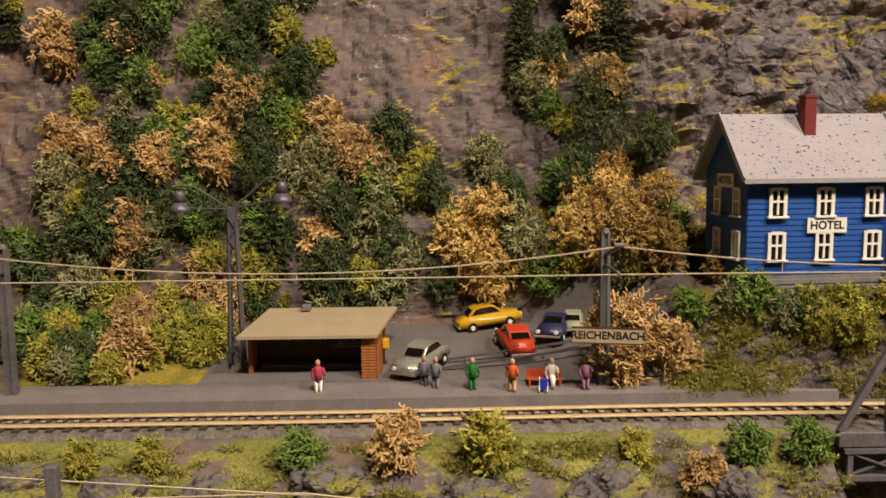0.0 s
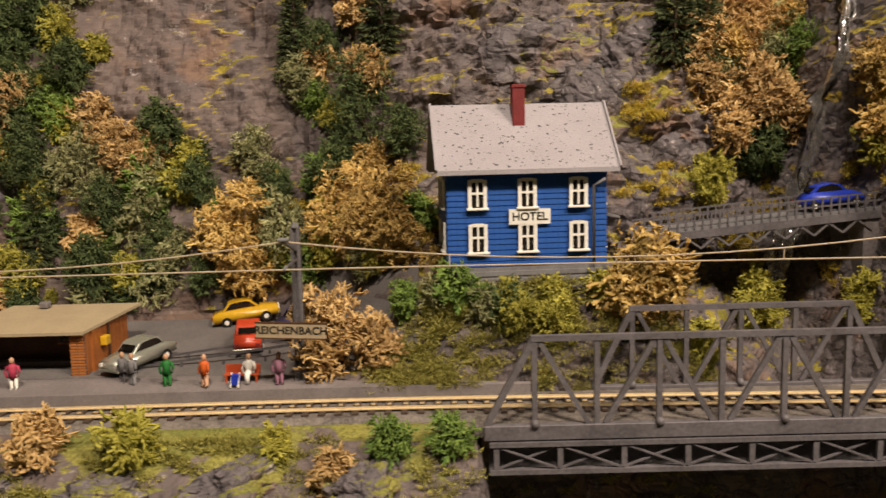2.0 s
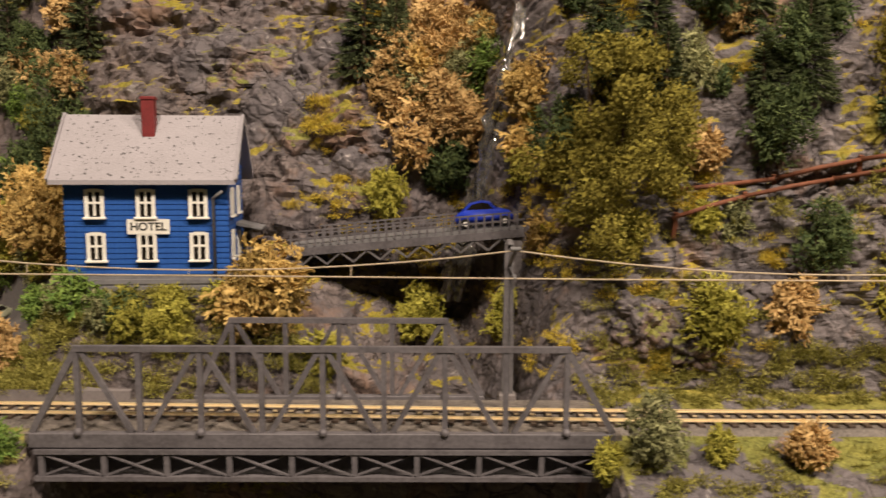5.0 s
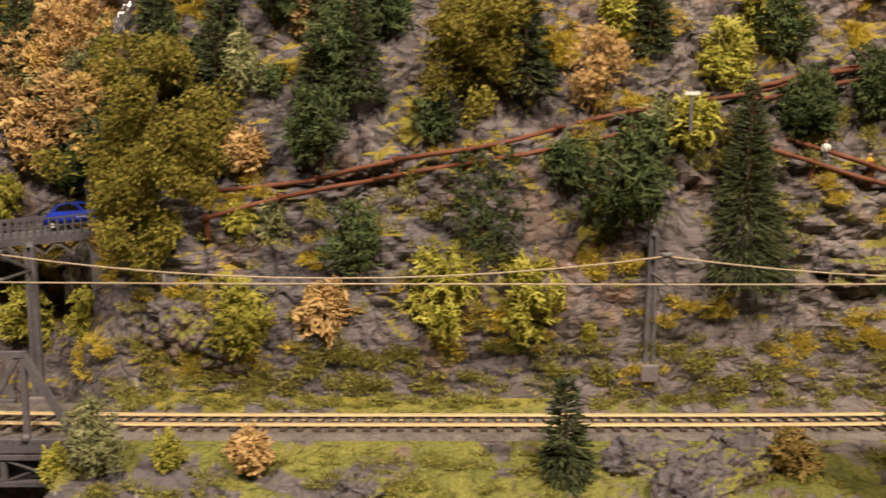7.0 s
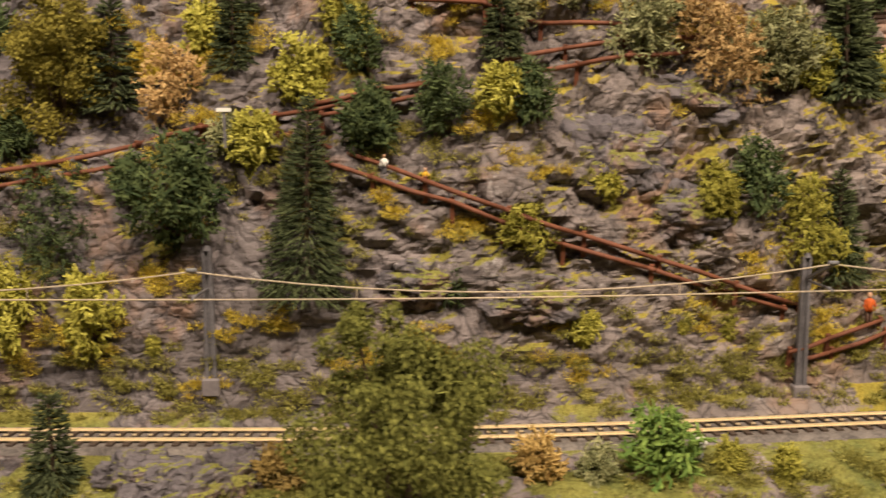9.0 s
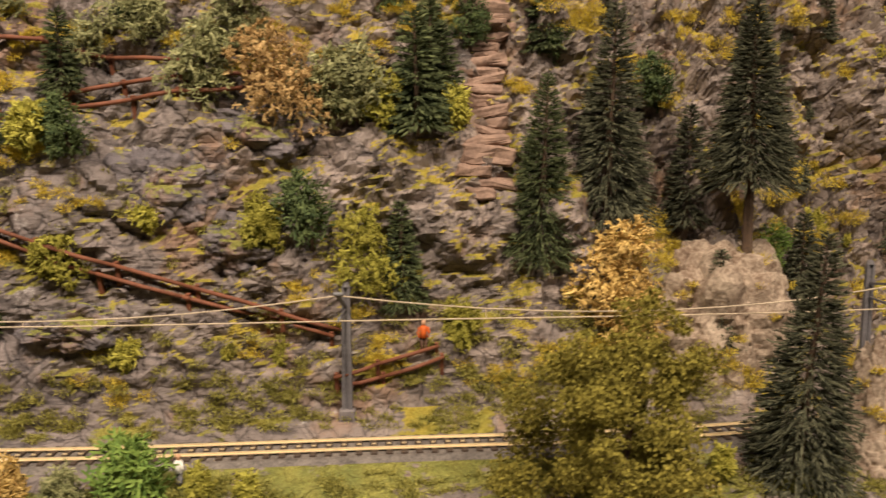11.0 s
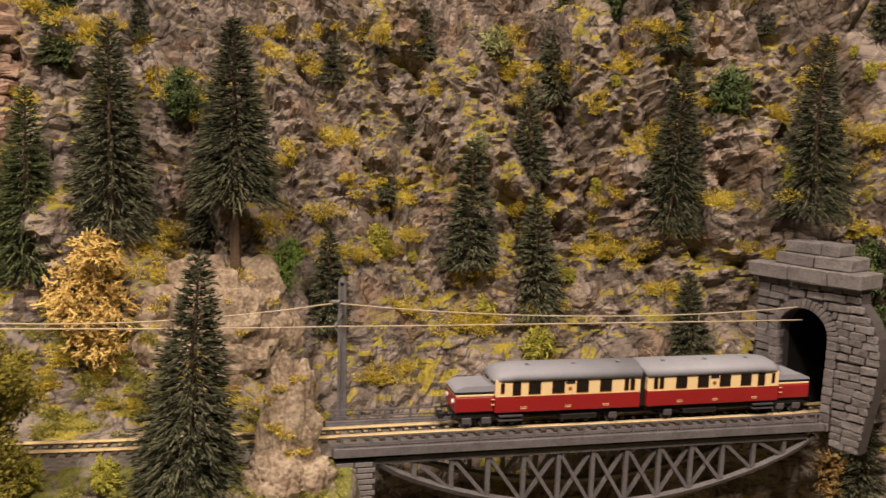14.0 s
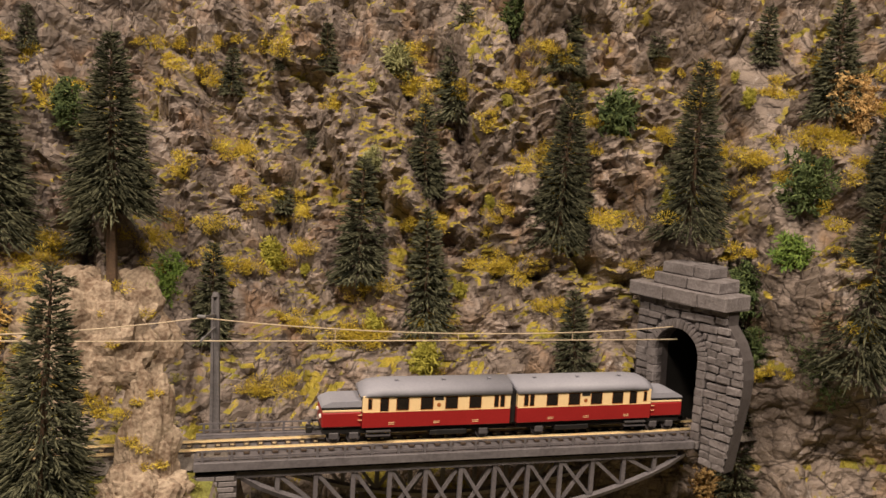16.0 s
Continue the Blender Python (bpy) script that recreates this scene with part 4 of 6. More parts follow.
class Soup:
    """Gathers loose small faces, in centimetres."""

    def __init__(self, seed):
        self.v, self.f, self.r = [], [], random.Random(seed)

    def aim(self):
        z, a = self.r.uniform(-1, 1), self.r.uniform(0, math.tau)
        k = math.sqrt(1 - z * z)
        return Vector((k * math.cos(a), k * math.sin(a), z))

    def twig(self, a, b, c, r):
        """A bent three-sided twig, from a by b to c."""
        n = len(self.v)
        d = (c - a).normalized()
        s = d.orthogonal().normalized()
        t = d.cross(s)
        for p, q in ((a, r), (b, r * 0.9)):
            for k in range(3):
                self.v.append(p + (s * math.cos(k * 2.094) + t * math.sin(k * 2.094)) * q)
        self.v.append(c)
        for k in range(3):
            j = (k + 1) % 3
            self.f += [(n + k, n + j, n + 3 + j, n + 3 + k), (n + 3 + k, n + 3 + j, n + 6)]

    def strand(self, pts, r):
        """A blunt, bent, three-sided branch through the points."""
        n = len(self.v)
        for i, p in enumerate(pts):
            d = (pts[min(i + 1, len(pts) - 1)] - pts[max(i - 1, 0)]).normalized()
            s = d.orthogonal().normalized()
            t = d.cross(s)
            for k in range(3):
                self.v.append(p + (s * math.cos(k * 2.094) + t * math.sin(k * 2.094)) * r * (1.0 if i < len(pts) - 1 else 0.7))
        for i in range(len(pts) - 1):
            for k in range(3):
                a, j = n + 3 * i, (k + 1) % 3
                self.f.append((a + k, a + j, a + 3 + j, a + 3 + k))
        e = n + 3 * (len(pts) - 1)
        self.f.append((e, e + 1, e + 2))

    def coral(self, a, d, r, long):
        """A forked, curling piece of lichen that grows from a towards d."""
        way = (d * 0.7 + self.aim() * 0.8).normalized()
        curl = self.aim() * 0.75
        pts = [a]
        for _ in range(4):
            pts.append(pts[-1] + way * long * 0.45)
            way = (way + curl * 0.7 + self.aim() * 0.25).normalized()
        self.strand(pts, r)
        for k, side in ((1, 1), (2, -1), (3, 1)):
            go = (pts[k + 1] - pts[k]).normalized()
            out = go.cross(curl)
            out = out.normalized() if out.length > 1e-3 else self.aim()
            e = pts[k] + (go * 0.5 + out * side) * long * 0.42
            self.strand([pts[k], e, e + (go + out * side * 0.3 + self.aim() * 0.4) * long * 0.35], r * 0.85)

    def flake(self, p, size):
        d = self.aim()
        s = d.orthogonal().normalized() * size
        t = d.cross(s) * self.r.uniform(0.6, 1.0)
        n = len(self.v)
        self.v += [p - s, p + t * 0.8 + d * size * 0.3, p + s, p - t * 0.8 + d * size * 0.3]
        self.f += [(n, n + 1, n + 2, n + 3)]

    def spike(self, a, b, w):
        d = (b - a).normalized()
        s = d.orthogonal().normalized()
        s = (s * math.cos(k := self.r.uniform(0, 6.28)) + d.cross(s) * math.sin(k)) * w
        n = len(self.v)
        self.v += [a - s, a + s, b]
        self.f += [(n, n + 1, n + 2)]

    def frond(self, a, b, w):
        """A stubby twig of needles: a four-sided spindle, thickest near its tip."""
        d = (b - a).normalized()
        p = d.orthogonal().normalized() * w
        q = d.cross(p)
        c = a + (b - a) * 0.62
        n = len(self.v)
        self.v += [a, c + p, c + q, c - p, c - q, b]
        for i in range(4):
            j = (i + 1) % 4
            self.f += [(n, n + 1 + i, n + 1 + j), (n + 5, n + 1 + j, n + 1 + i)]

    def mesh(self, name, material):
        me = bpy.data.meshes.new(name)
        me.from_pydata([tuple(p * CM) for p in self.v], [], self.f)
        me.materials.append(material)
        return me


def blobs(r, h, wide):
    """Centres and radii of the lumps of a crown h high."""
    out = []
    n = r.randint(5, 8)
    for k in range(n):
        z = h * (0.22 + 0.62 * k / (n - 1))
        q = wide * (0.24 + 0.2 * math.sin(math.pi * min(1, 0.25 + 0.75 * k / (n - 1))))
        a = r.uniform(0, math.tau)
        out.append((Vector((math.cos(a) * wide * 0.24, math.sin(a) * wide * 0.18, z)), q * r.uniform(0.8, 1.25)))
    return out


def bush(name, colour, h, seed, label, style):
    """A shrub of forked lichen ('lichen'), leafy twigs ('leafy') or foam tufts ('foam'), h centimetres high."""
    r = random.Random(seed)
    root = thing(name, at(0, 0, 0), label, "tree" if style == "foam" else "shrub", colour.lower() + " shrubs on the hillside")
    wide = h * r.uniform(0.62, 0.85) if style != "foam" else h * 0.54
    lumps = blobs(r, h, wide)
    if style == "foam":
        lumps = [(c, q * 1.3) for c, q in lumps]
    elif h < 3:
        shrink = 0.74 if h < 2 else 0.86
        lumps = [(c * shrink, q * shrink) for c, q in lumps]
    bm = new_bm()
    for c, q in lumps:
        tube(bm, [(0, 0, -0.25), (c.x * 0.4, c.y * 0.4, c.z * 0.45), c], [0.055 + 0.012 * h, 0.045 + 0.006 * h, 0.03], 5)
    part("trunk", bm, M_BARKPALE if colour in ("TAN", "GOLD", "BROWN") else M_BARK, root)
    s = Soup(seed)
    total = sum(q * q for _, q in lumps)
    dens = {"lichen": 330, "leafy": 210, "foam": 60}[style]
    amount = int(dens * min(max(h / 2.4, 0.55), 2.4) * (1.7 if colour == "GOLD" and h > 3 else 1.0))
    for c, q in lumps:
        n = int(amount * q * q / total)
        for _ in range(n):
            d = s.aim()
            if d.y > 0.55:
                d.y = -d.y
            if style != "foam":
                s.coral(c + d * q * s.r.uniform(0.35, 0.9), d, s.r.uniform(0.03, 0.042) if style == "lichen" else s.r.uniform(0.022, 0.034), s.r.uniform(0.17, 0.27))
                continue
            a = c + d * q * s.r.uniform(0.35, 0.98)
            mid = a + (d * 0.7 + s.aim()) * 0.14
            tip = mid + (d * 0.4 + s.aim() * 1.2) * 0.15
            th = s.r.uniform(0.028, 0.044)
            s.twig(a, mid, tip, th)
            s.twig(mid, mid + (d * 0.6 + s.aim()) * 0.08, mid + (d * 0.3 + s.aim() * 1.3) * 0.17, th * 0.85)
            s.flake(tip, th * 1.3)
        if style != "lichen":
            m = int({"leafy": 700, "foam": 11000}[style] * min(max(h / 2.4, 0.5), 2.9) * q * q / total)
            tufts = [s.aim() * q * s.r.uniform(0.65, 1.1) for _ in range(13)]
            for _ in range(m):
                if style == "foam":
                    p = c + s.r.choice(tufts) + s.aim() * s.r.random() ** 0.4 * q * 0.34
                else:
                    p = c + s.aim() * q * s.r.uniform(0.55, 1.15)
                s.flake(p, s.r.uniform(0.05, 0.085) if style == "foam" else s.r.uniform(0.035, 0.06))
    ob = new("crown", s.mesh("crown", LEAF[colour]))
    ob.parent = root
    return root


def fir(name, h, wide, seed, colour, label, bare=0.04):
    """A conifer of drooping needle fronds in whorls."""
    s = Soup(seed)
    root = thing(name, at(0, 0, 0), label, "conifer", "firs on the hillside")
    bm = new_bm()
    tube(bm, [(0, 0, -0.3), (0, 0, h * 0.5), (0, 0, h * 0.97)], [0.02 * h + 0.03, 0.012 * h + 0.02, 0.012], 6)
    part("trunk", bm, M_BARK, root)
    tiers = max(12, int(h * 4.8))
    for k in range(tiers):
        u = k / (tiers - 1)
        z = h * (bare + (0.95 - bare) * u)
        reach = 0.96 * wide * (1 - u) ** 0.82 * s.r.uniform(0.86, 1.1) + 0.07
        n = 9 + int(17 * (1 - u))
        for j in range(n):
            a = math.tau * (j + s.r.random() * 0.8) / n
            out = Vector((math.cos(a), math.sin(a), -0.42 + 0.75 * u))
            L = reach * s.r.uniform(0.78, 1.1)
            side = Vector((-math.sin(a), math.cos(a), 0))
            base = Vector((0, 0, z + s.r.uniform(-0.1, 0.1)))
            tip = base + out * L + side * L * s.r.uniform(-0.12, 0.12) + Vector((0, 0, -0.08 * L))
            s.frond(base + out * L * 0.15, tip, s.r.uniform(0.04, 0.058))
            for i in range(2 + int(L / 0.45)):
                t = s.r.uniform(0.45, 0.92)
                p = base + out * L * t
                s.frond(p, p + out * 0.26 + side * s.r.choice((-1, 1)) * s.r.uniform(0.1, 0.2) + Vector((0, 0, s.r.uniform(-0.08, 0.1))), 0.034)
                s.spike(p, p + out * 0.22 + side * s.r.uniform(-0.16, 0.16) + Vector((0, 0, s.r.uniform(-0.05, 0.14))), 0.02)
    for i in range(10):
        s.spike(Vector((0, 0, h * 0.93)), Vector((s.r.uniform(-0.06, 0.06), s.r.uniform(-0.06, 0.06), h * s.r.uniform(0.96, 1.02))), 0.02)
    ob = new("crown", s.mesh("crown", LEAF[colour]))
    ob.parent = root
    return root


# places on the hillside: along, height of the foot, height of the plant
FIRS = [(-44.8, 11.5, 4.6), (-37.8, 3.2, 3.3), (-26.3, 11.6, 4.3), (-22.3, 12.5, 3.0), (-50.0, 13.7, 2.2), (-9.8, 11.7, 3.3), (-8.5, 11.6, 3.9), (6.9, 10.4, 4.1),
    (1.6, 11.6, 2.7), (12.8, 10.7, 2.9), (17.2, 12.0, 2.2), (20.0, 4.3, 6.7), (40.0, 11.2, 3.4), (39.5, 4.3, 4.0), (26.8, 12.5, 2.2), (33.5, 13.7, 1.0),
    (40.3, 11.5, 4.8), (44.9, 6.0, 8.7), (45.4, 14.5, 2.8), (47.8, 7.6, 8.6), (51.6, 7.2, 4.9), (52.0, 2.5, 3.6), (48.0, 15.7, 1.8), (56.0, 14.3, 3.2),
    (58.2, 15.6, 1.5), (60.5, 15.8, 3.4), (59.8, 11.7, 2.1), (58.7, 8.5, 3.1), (63.0, 5.8, 5.3), (66.0, 9.7, 4.2), (67.4, 13.7, 5.3), (66.3, 3.4, 5.4), (72.5, 7.9, 7.0)]
FIRS_MORE = [(72.6, 16.1, 4.0), (78.0, 8.8, 7.2), (77.4, 17.0, 2.9), (81.3, 16.6, 3.5), (84.3, 14.4, 4.8), (85.9, 10.6, 3.7), (83.8, 3.9, 8.0), (89.0, 2.1, 9.9), (73.5, 0.9, 4.5),
    (56.7, 3.2, 4.0), (80.6, -4.2, 4.9), (88.7, -5.6, 2.7)]
TAN = [(-47.7, 12.1, 3.2), (-43.1, 11.0, 1.7), (-39.3, 8.7, 3.8), (-46.9, 7.7, 2.3), (-45.1, 7.0, 3.0), (-42.7, 7.2, 2.1), (-43.8, 5.0, 2.0), (-44.1, 3.3, 1.8),
    (-40.6, 2.7, 1.8), (-40.9, 1.9, 1.4), (-39.5, 1.1, 1.7), (-23.5, 13.6, 1.8), (-23.9, 0.2, 2.9), (-22.2, 0.2, 2.1), (-6.7, 11.7, 2.6), (-6.2, 8.6, 3.2),
    (-5.1, 8.0, 2.7), (-6.3, 8.7, 2.3), (-7.8, 7.7, 2.5), (-8.9, 9.9, 2.3), (-6.6, 12.4, 2.4), (3.0, 7.6, 1.8), (15.2, 9.8, 3.6), (5.7, 2.2, 1.7), (4.8, 12.7, 1.5),
    (34.7, 10.7, 4.5), (36.6, 12.2, 1.3), (85.1, 13.6, 2.3), (79.7, -4.4, 2.1)]
DARK = [(-43.4, 12.6, 3.4), (-38.8, 13.1, 2.0), (-36.6, 10.6, 2.5), (-40.7, 10.6, 1.5), (-38.1, 7.6, 2.1), (-31.9, 7.6, 2.7), (-30.5, 5.6, 2.1), (-34.8, 1.7, 2.7),
    (-48.1, 2.8, 2.0), (-38.4, 1.3, 1.5), (-33.7, 1.3, 1.5), (-22.9, 8.0, 4.3), (-21.3, 7.7, 2.7), (-40.0, 4.7, 2.3), (-6.1, 6.3, 2.5), (-2.2, 7.6, 2.5),
    (-17.5, 2.0, 1.4), (-6.6, 6.7, 1.8), (5.6, 7.8, 3.4), (9.6, 8.8, 1.6), (15.7, 5.8, 3.5), (11.7, 4.8, 3.9), (6.6, 4.3, 2.9), (22.1, 9.0, 2.0), (-0.1, 10.4, 1.7),
    (14.0, 7.3, 1.6), (22.2, 11.5, 2.3), (22.2, 8.9, 2.2), (24.9, 9.5, 3.0), (28.0, 9.7, 2.2), (37.0, 11.6, 2.0), (36.2, 6.4, 2.7), (25.0, 3.8, 1.3)]
DARK_MORE = [(50.6, 11.8, 2.3), (82.4, 9.7, 3.3), (74.9, 13.0, 2.0), (70.3, 17.8, 2.0), (83.3, 2.1, 3.6), (80.9, 4.6, 2.6), (80.9, 2.6, 2.4)]
GREEN = [(-41.3, 12.0, 3.0), (-41.0, 4.0, 2.5), (-25.7, 2.2, 2.5), (-20.7, 4.7, 2.0), (-21.2, 1.9, 1.6), (-41.5, 5.7, 2.1), (-4.6, 10.7, 2.8), (-18.7, 2.3, 1.3),
    (-21.3, 2.2, 1.0), (-19.3, 2.5, 1.5), (81.8, 7.5, 1.4), (89.2, -4.0, 2.3), (54.9, 5.0, 2.4)]
YELLOW = [(-37.1, 12.7, 2.6), (-46.2, 10.0, 1.6), (-36.7, 8.6, 2.0), (-47.3, 6.5, 1.3), (-39.5, 7.6, 1.6), (-45.9, 3.5, 1.5), (-44.6, 1.4, 2.0), (-42.0, 1.2, 1.7),
    (-37.1, 1.5, 0.9), (-17.3, 1.6, 2.2), (-15.8, 1.3, 2.5), (-49.9, 14.8, 1.0), (-8.8, 5.4, 2.4), (-3.1, 7.0, 2.0), (-3.9, 0.8, 2.6), (-15.9, 2.2, 1.4),
    (-14.3, 2.5, 1.3), (-10.8, 0.4, 1.6), (0.1, 5.0, 1.6), (19.5, 10.5, 2.8), (9.6, 2.3, 3.3), (12.9, 2.3, 3.2), (2.9, 1.6, 3.1), (2.7, 5.6, 1.2), (18.2, 8.6, 2.0),
    (-6.9, 0.4, 3.0), (14.8, 2.1, 0.8), (-8.6, 5.6, 2.2), (26.6, 10.3, 1.8), (37.8, 4.5, 4.0), (34.6, 6.5, 2.5), (27.6, 5.5, 2.5), (29.5, 2.4, 1.3)]
YELLOW_MORE = [(33.2, 2.5, 0.8), (35.1, 2.2, 1.0), (30.3, 7.4, 1.3), (41.7, 2.7, 2.1), (58.8, 5.8, 1.6), (63.8, 3.3, 1.1), (66.3, 1.4, 1.6)]
SAGE = [(-34.8, 5.1, 2.8), (-35.8, 5.6, 4.1), (-33.3, 3.9, 3.5), (-31.5, 3.4, 1.8), (-32.3, 1.3, 2.7), (-35.5, 1.3, 1.7), (-26.3, 3.1, 3.5), (-18.5, 2.0, 1.6),
    (-47.0, 1.0, 1.4), (-48.0, 0.9, 1.4), (-46.9, 4.8, 1.5), (-36.8, 6.9, 1.8), (-20.1, 2.4, 1.4), (-7.7, 9.9, 2.0), (2.8, 10.4, 2.5), (3.9, 5.4, 1.6), (17.3, 8.9, 1.5),
    (37.8, 11.2, 3.4), (88.1, 12.1, 1.5), (64.2, 15.6, 1.8), (63.4, 10.7, 1.2)]
GOLD = [(-28.9, 1.9, 5.0), (-22.7, 6.8, 2.0), (-23.8, 3.5, 4.3), (-22.1, 3.0, 3.9), (-5.6, 13.3, 1.5), (-2.9, 9.8, 2.5), (-3.0, 7.8, 2.9), (-2.6, 4.6, 1.9),
    (-12.9, 1.8, 3.4), (-4.8, 12.4, 2.1), (47.9, 2.3, 4.6)]
BROWN = [(-12.9, 1.8, 3.4), (-19.8, 3.4, 1.3), (3.7, 13.1, 1.0)]
OLIVE = [(-0.8, 5.0, 7.6), (11.0, 9.8, 4.7)]
PINE = [(53.3, 5.9, 10.5)]
# plants before the track: kind, along, across, height
FRONT = [('TAN', -31.8, -1.8, 1.5), ('YELLOW', -29.2, -1.8, 1.8), ('YELLOW', -38.8, -1.9, 1.1), ('GREEN', -34.4, -1.9, 0.9), ('YELLOW', -24.7, -1.7, 0.8),
    ('GREEN', -21.4, -1.7, 0.9), ('GREEN', -19.6, -1.7, 1.0), ('TAN', -23.1, -2.6, 0.9), ('YELLOW', -40.7, -1.9, 0.5), ('SAGE', -0.0, -2.3, 2.5),
    ('TAN', 4.4, -2.3, 1.5), ('YELLOW', 1.9, -2.3, 0.8), ('FIR', 13.4, -2.6, 2.3), ('YELLOW', -1.4, -2.3, 0.8), ('MOSS', 23.8, -5.4, 7.6), ('GOLD', 27.6, -2.0, 1.4),
    ('SAGE', 29.2, -1.9, 1.5), ('GREEN', 31.4, -1.7, 2.0), ('YELLOW', 33.5, -1.5, 0.8), ('BROWN', 20.0, -2.5, 1.6), ('YELLOW', 35.0, -1.6, 0.6),
    ('OLIVE', 46.4, -2.2, 7.4), ('FIR', 53.1, 0.7, 7.9), ('YELLOW', 48.0, 0.2, 1.1), ('YELLOW', 50.6, 0.5, 0.8)]
KINDS = {
    "TAN": ("lichen_bush", "tan dried lichen bush on the hillside", "lichen"),
    "GOLD": ("lichen_tree", "golden autumn lichen tree with pale twisted stems", "lichen"),
    "YELLOW": ("lichen_bush", "yellow-green lichen bush on the rock", "lichen"),
    "GREEN": ("leafy_bush", "mid green leafy bush", "leafy"),
    "DARK": ("leafy_bush", "dark green leafy bush on the hillside", "leafy"),
    "SAGE": ("leafy_bush", "sage green and straw coloured bush", "leafy"),
    "BROWN": ("lichen_bush", "rust brown lichen bush", "lichen"),
    "OLIVE": ("foliage_tree", "olive green foam foliage tree", "foam"),
    "MOSS": ("foliage_tree", "moss green foam foliage tree before the track", "foam"),
}
SIZES = (1.5, 2.6, 4.4, 7.0)
STOCK = {}


def plant(kind, x, y, z, h):
    """Puts a shrub or tree of the kind, h high, with its foot at the place."""
    turn = R.uniform(-60, 60)
    if kind in ("FIR", "PINE"):
        i = min(range(3), key=lambda k: abs((2.6, 4.6, 8.0)[k] - h))
        colour = "FIRGREEN" if x < 47.2 and kind == "FIR" else "FIR"
        key, nominal = (kind, i, colour), (2.6, 4.6, 8.0)[i]
        if kind == "PINE":
            nominal = 10.2
    else:
        i = min(range(4), key=lambda k: abs(SIZES[k] - h))
        key, nominal = (kind, i, R.randrange(2)), SIZES[i]
    m = at(x, y, z, R.uniform(-4, 4), R.uniform(-4, 4), turn, min(max(h / nominal, 0.3), 1.9))
    if key in STOCK:
        return copy_thing(STOCK[key], m)
    if kind == "FIR":
        ob = fir("fir_tree", nominal, nominal * (0.31, 0.285, 0.265)[i], 40 + i, key[2], "dark green model fir tree on the rock")
    elif kind == "PINE":
        ob = fir("pine_tree", nominal, 2.1, 77, "FIR", "tall dark pine with a bare lower trunk", 0.34)
    else:
        nm, label, style = KINDS[kind]
        ob = bush(nm, kind, nominal, 100 + 7 * list(KINDS).index(kind) + 3 * i + 31 * key[2], label, style)
    ob.matrix_basis = m
    STOCK[key] = ob
    return ob


def seat_y(x, z):
    return face_y(x, z) + 0.15


for kind, rows in (("FIR", FIRS), ("FIR", FIRS_MORE), ("TAN", TAN), ("DARK", DARK), ("DARK", DARK_MORE), ("GREEN", GREEN), ("YELLOW", YELLOW), ("YELLOW", YELLOW_MORE),
                   ("SAGE", SAGE), ("GOLD", GOLD), ("BROWN", BROWN), ("OLIVE", OLIVE), ("PINE", PINE)):
    for x, z, h in rows:
        plant(kind, x, seat_y(x, z), z, h)
for kind, x, y, h in FRONT:
    plant(kind, x, y, ground_z(x, y) - 0.05, max(h, 1.2))

# undergrowth that closes the wood behind the station
for k in range(190):
    x, z = R.uniform(-52, -22), R.uniform(1.6, 16.5)
    scar = -35.5 < x < -26 and z > 7.2 - 0.25 * (x + 30)
    bare = x < -46.5 and z > 4 and R.random() < 0.8
    if scar or bare or (x > -30 and z < 2.4):
        continue
    plant(R.choice(("DARK", "DARK", "SAGE", "GREEN", "YELLOW", "DARK", "TAN")), x, seat_y(x, z), z, R.uniform(1.5, 2.6))
for k in range(44):
    x = R.uniform(-51, -38.8)
    y = R.uniform(3.9, 9)
    plant(R.choice(("DARK", "YELLOW", "SAGE", "GREEN", "TAN", "YELLOW")), x, y, ground_z(x, y), R.uniform(1.2, 2.3))
for k in range(26):
    x, z = R.uniform(-9, 8), R.uniform(9.5, 15)
    plant(R.choice(("DARK", "SAGE", "TAN", "GOLD") if x < -1.5 else ("DARK", "FIR", "DARK")), x, seat_y(x, z), z, R.uniform(1.4, 2.4))
for k in range(26):
    x, z = R.uniform(8, 46), R.uniform(11, 16)
    plant(R.choice(("DARK", "YELLOW", "FIR", "SAGE")), x, seat_y(x, z), z, R.uniform(1.4, 2.8))
# rocky right-hand hill: shrubs only here and there
for k in range(16):
    x, z = R.uniform(57, 92), R.uniform(3, 16)
    if not (74 < x < 82 and z < 8):
        plant("YELLOW", x, seat_y(x, z), z, R.uniform(0.5, 0.9))


def tufts(name, label, colour, spots, seed, long=0.17, wide=0.034, density=105):
    s = Soup(seed)
    for x, y, z, size in spots:
        for _ in range(int(density * size / 0.5)):
            d = s.aim()
            d.z, d.y = d.z * 0.9 + 0.25, -abs(d.y)
            p = Vector((x, y, z)) + Vector((d.x * size, d.y * size * 0.35, d.z * size * 0.5)) * s.r.random() ** 0.5
            q = p + (d + s.aim() * 0.7) * long * s.r.uniform(0.5, 1.1)
            s.spike(p, q, wide)
    ob = new(name, s.mesh(name, LEAF[colour]))
    return tagged(ob, label, "grass", kind="stuff")


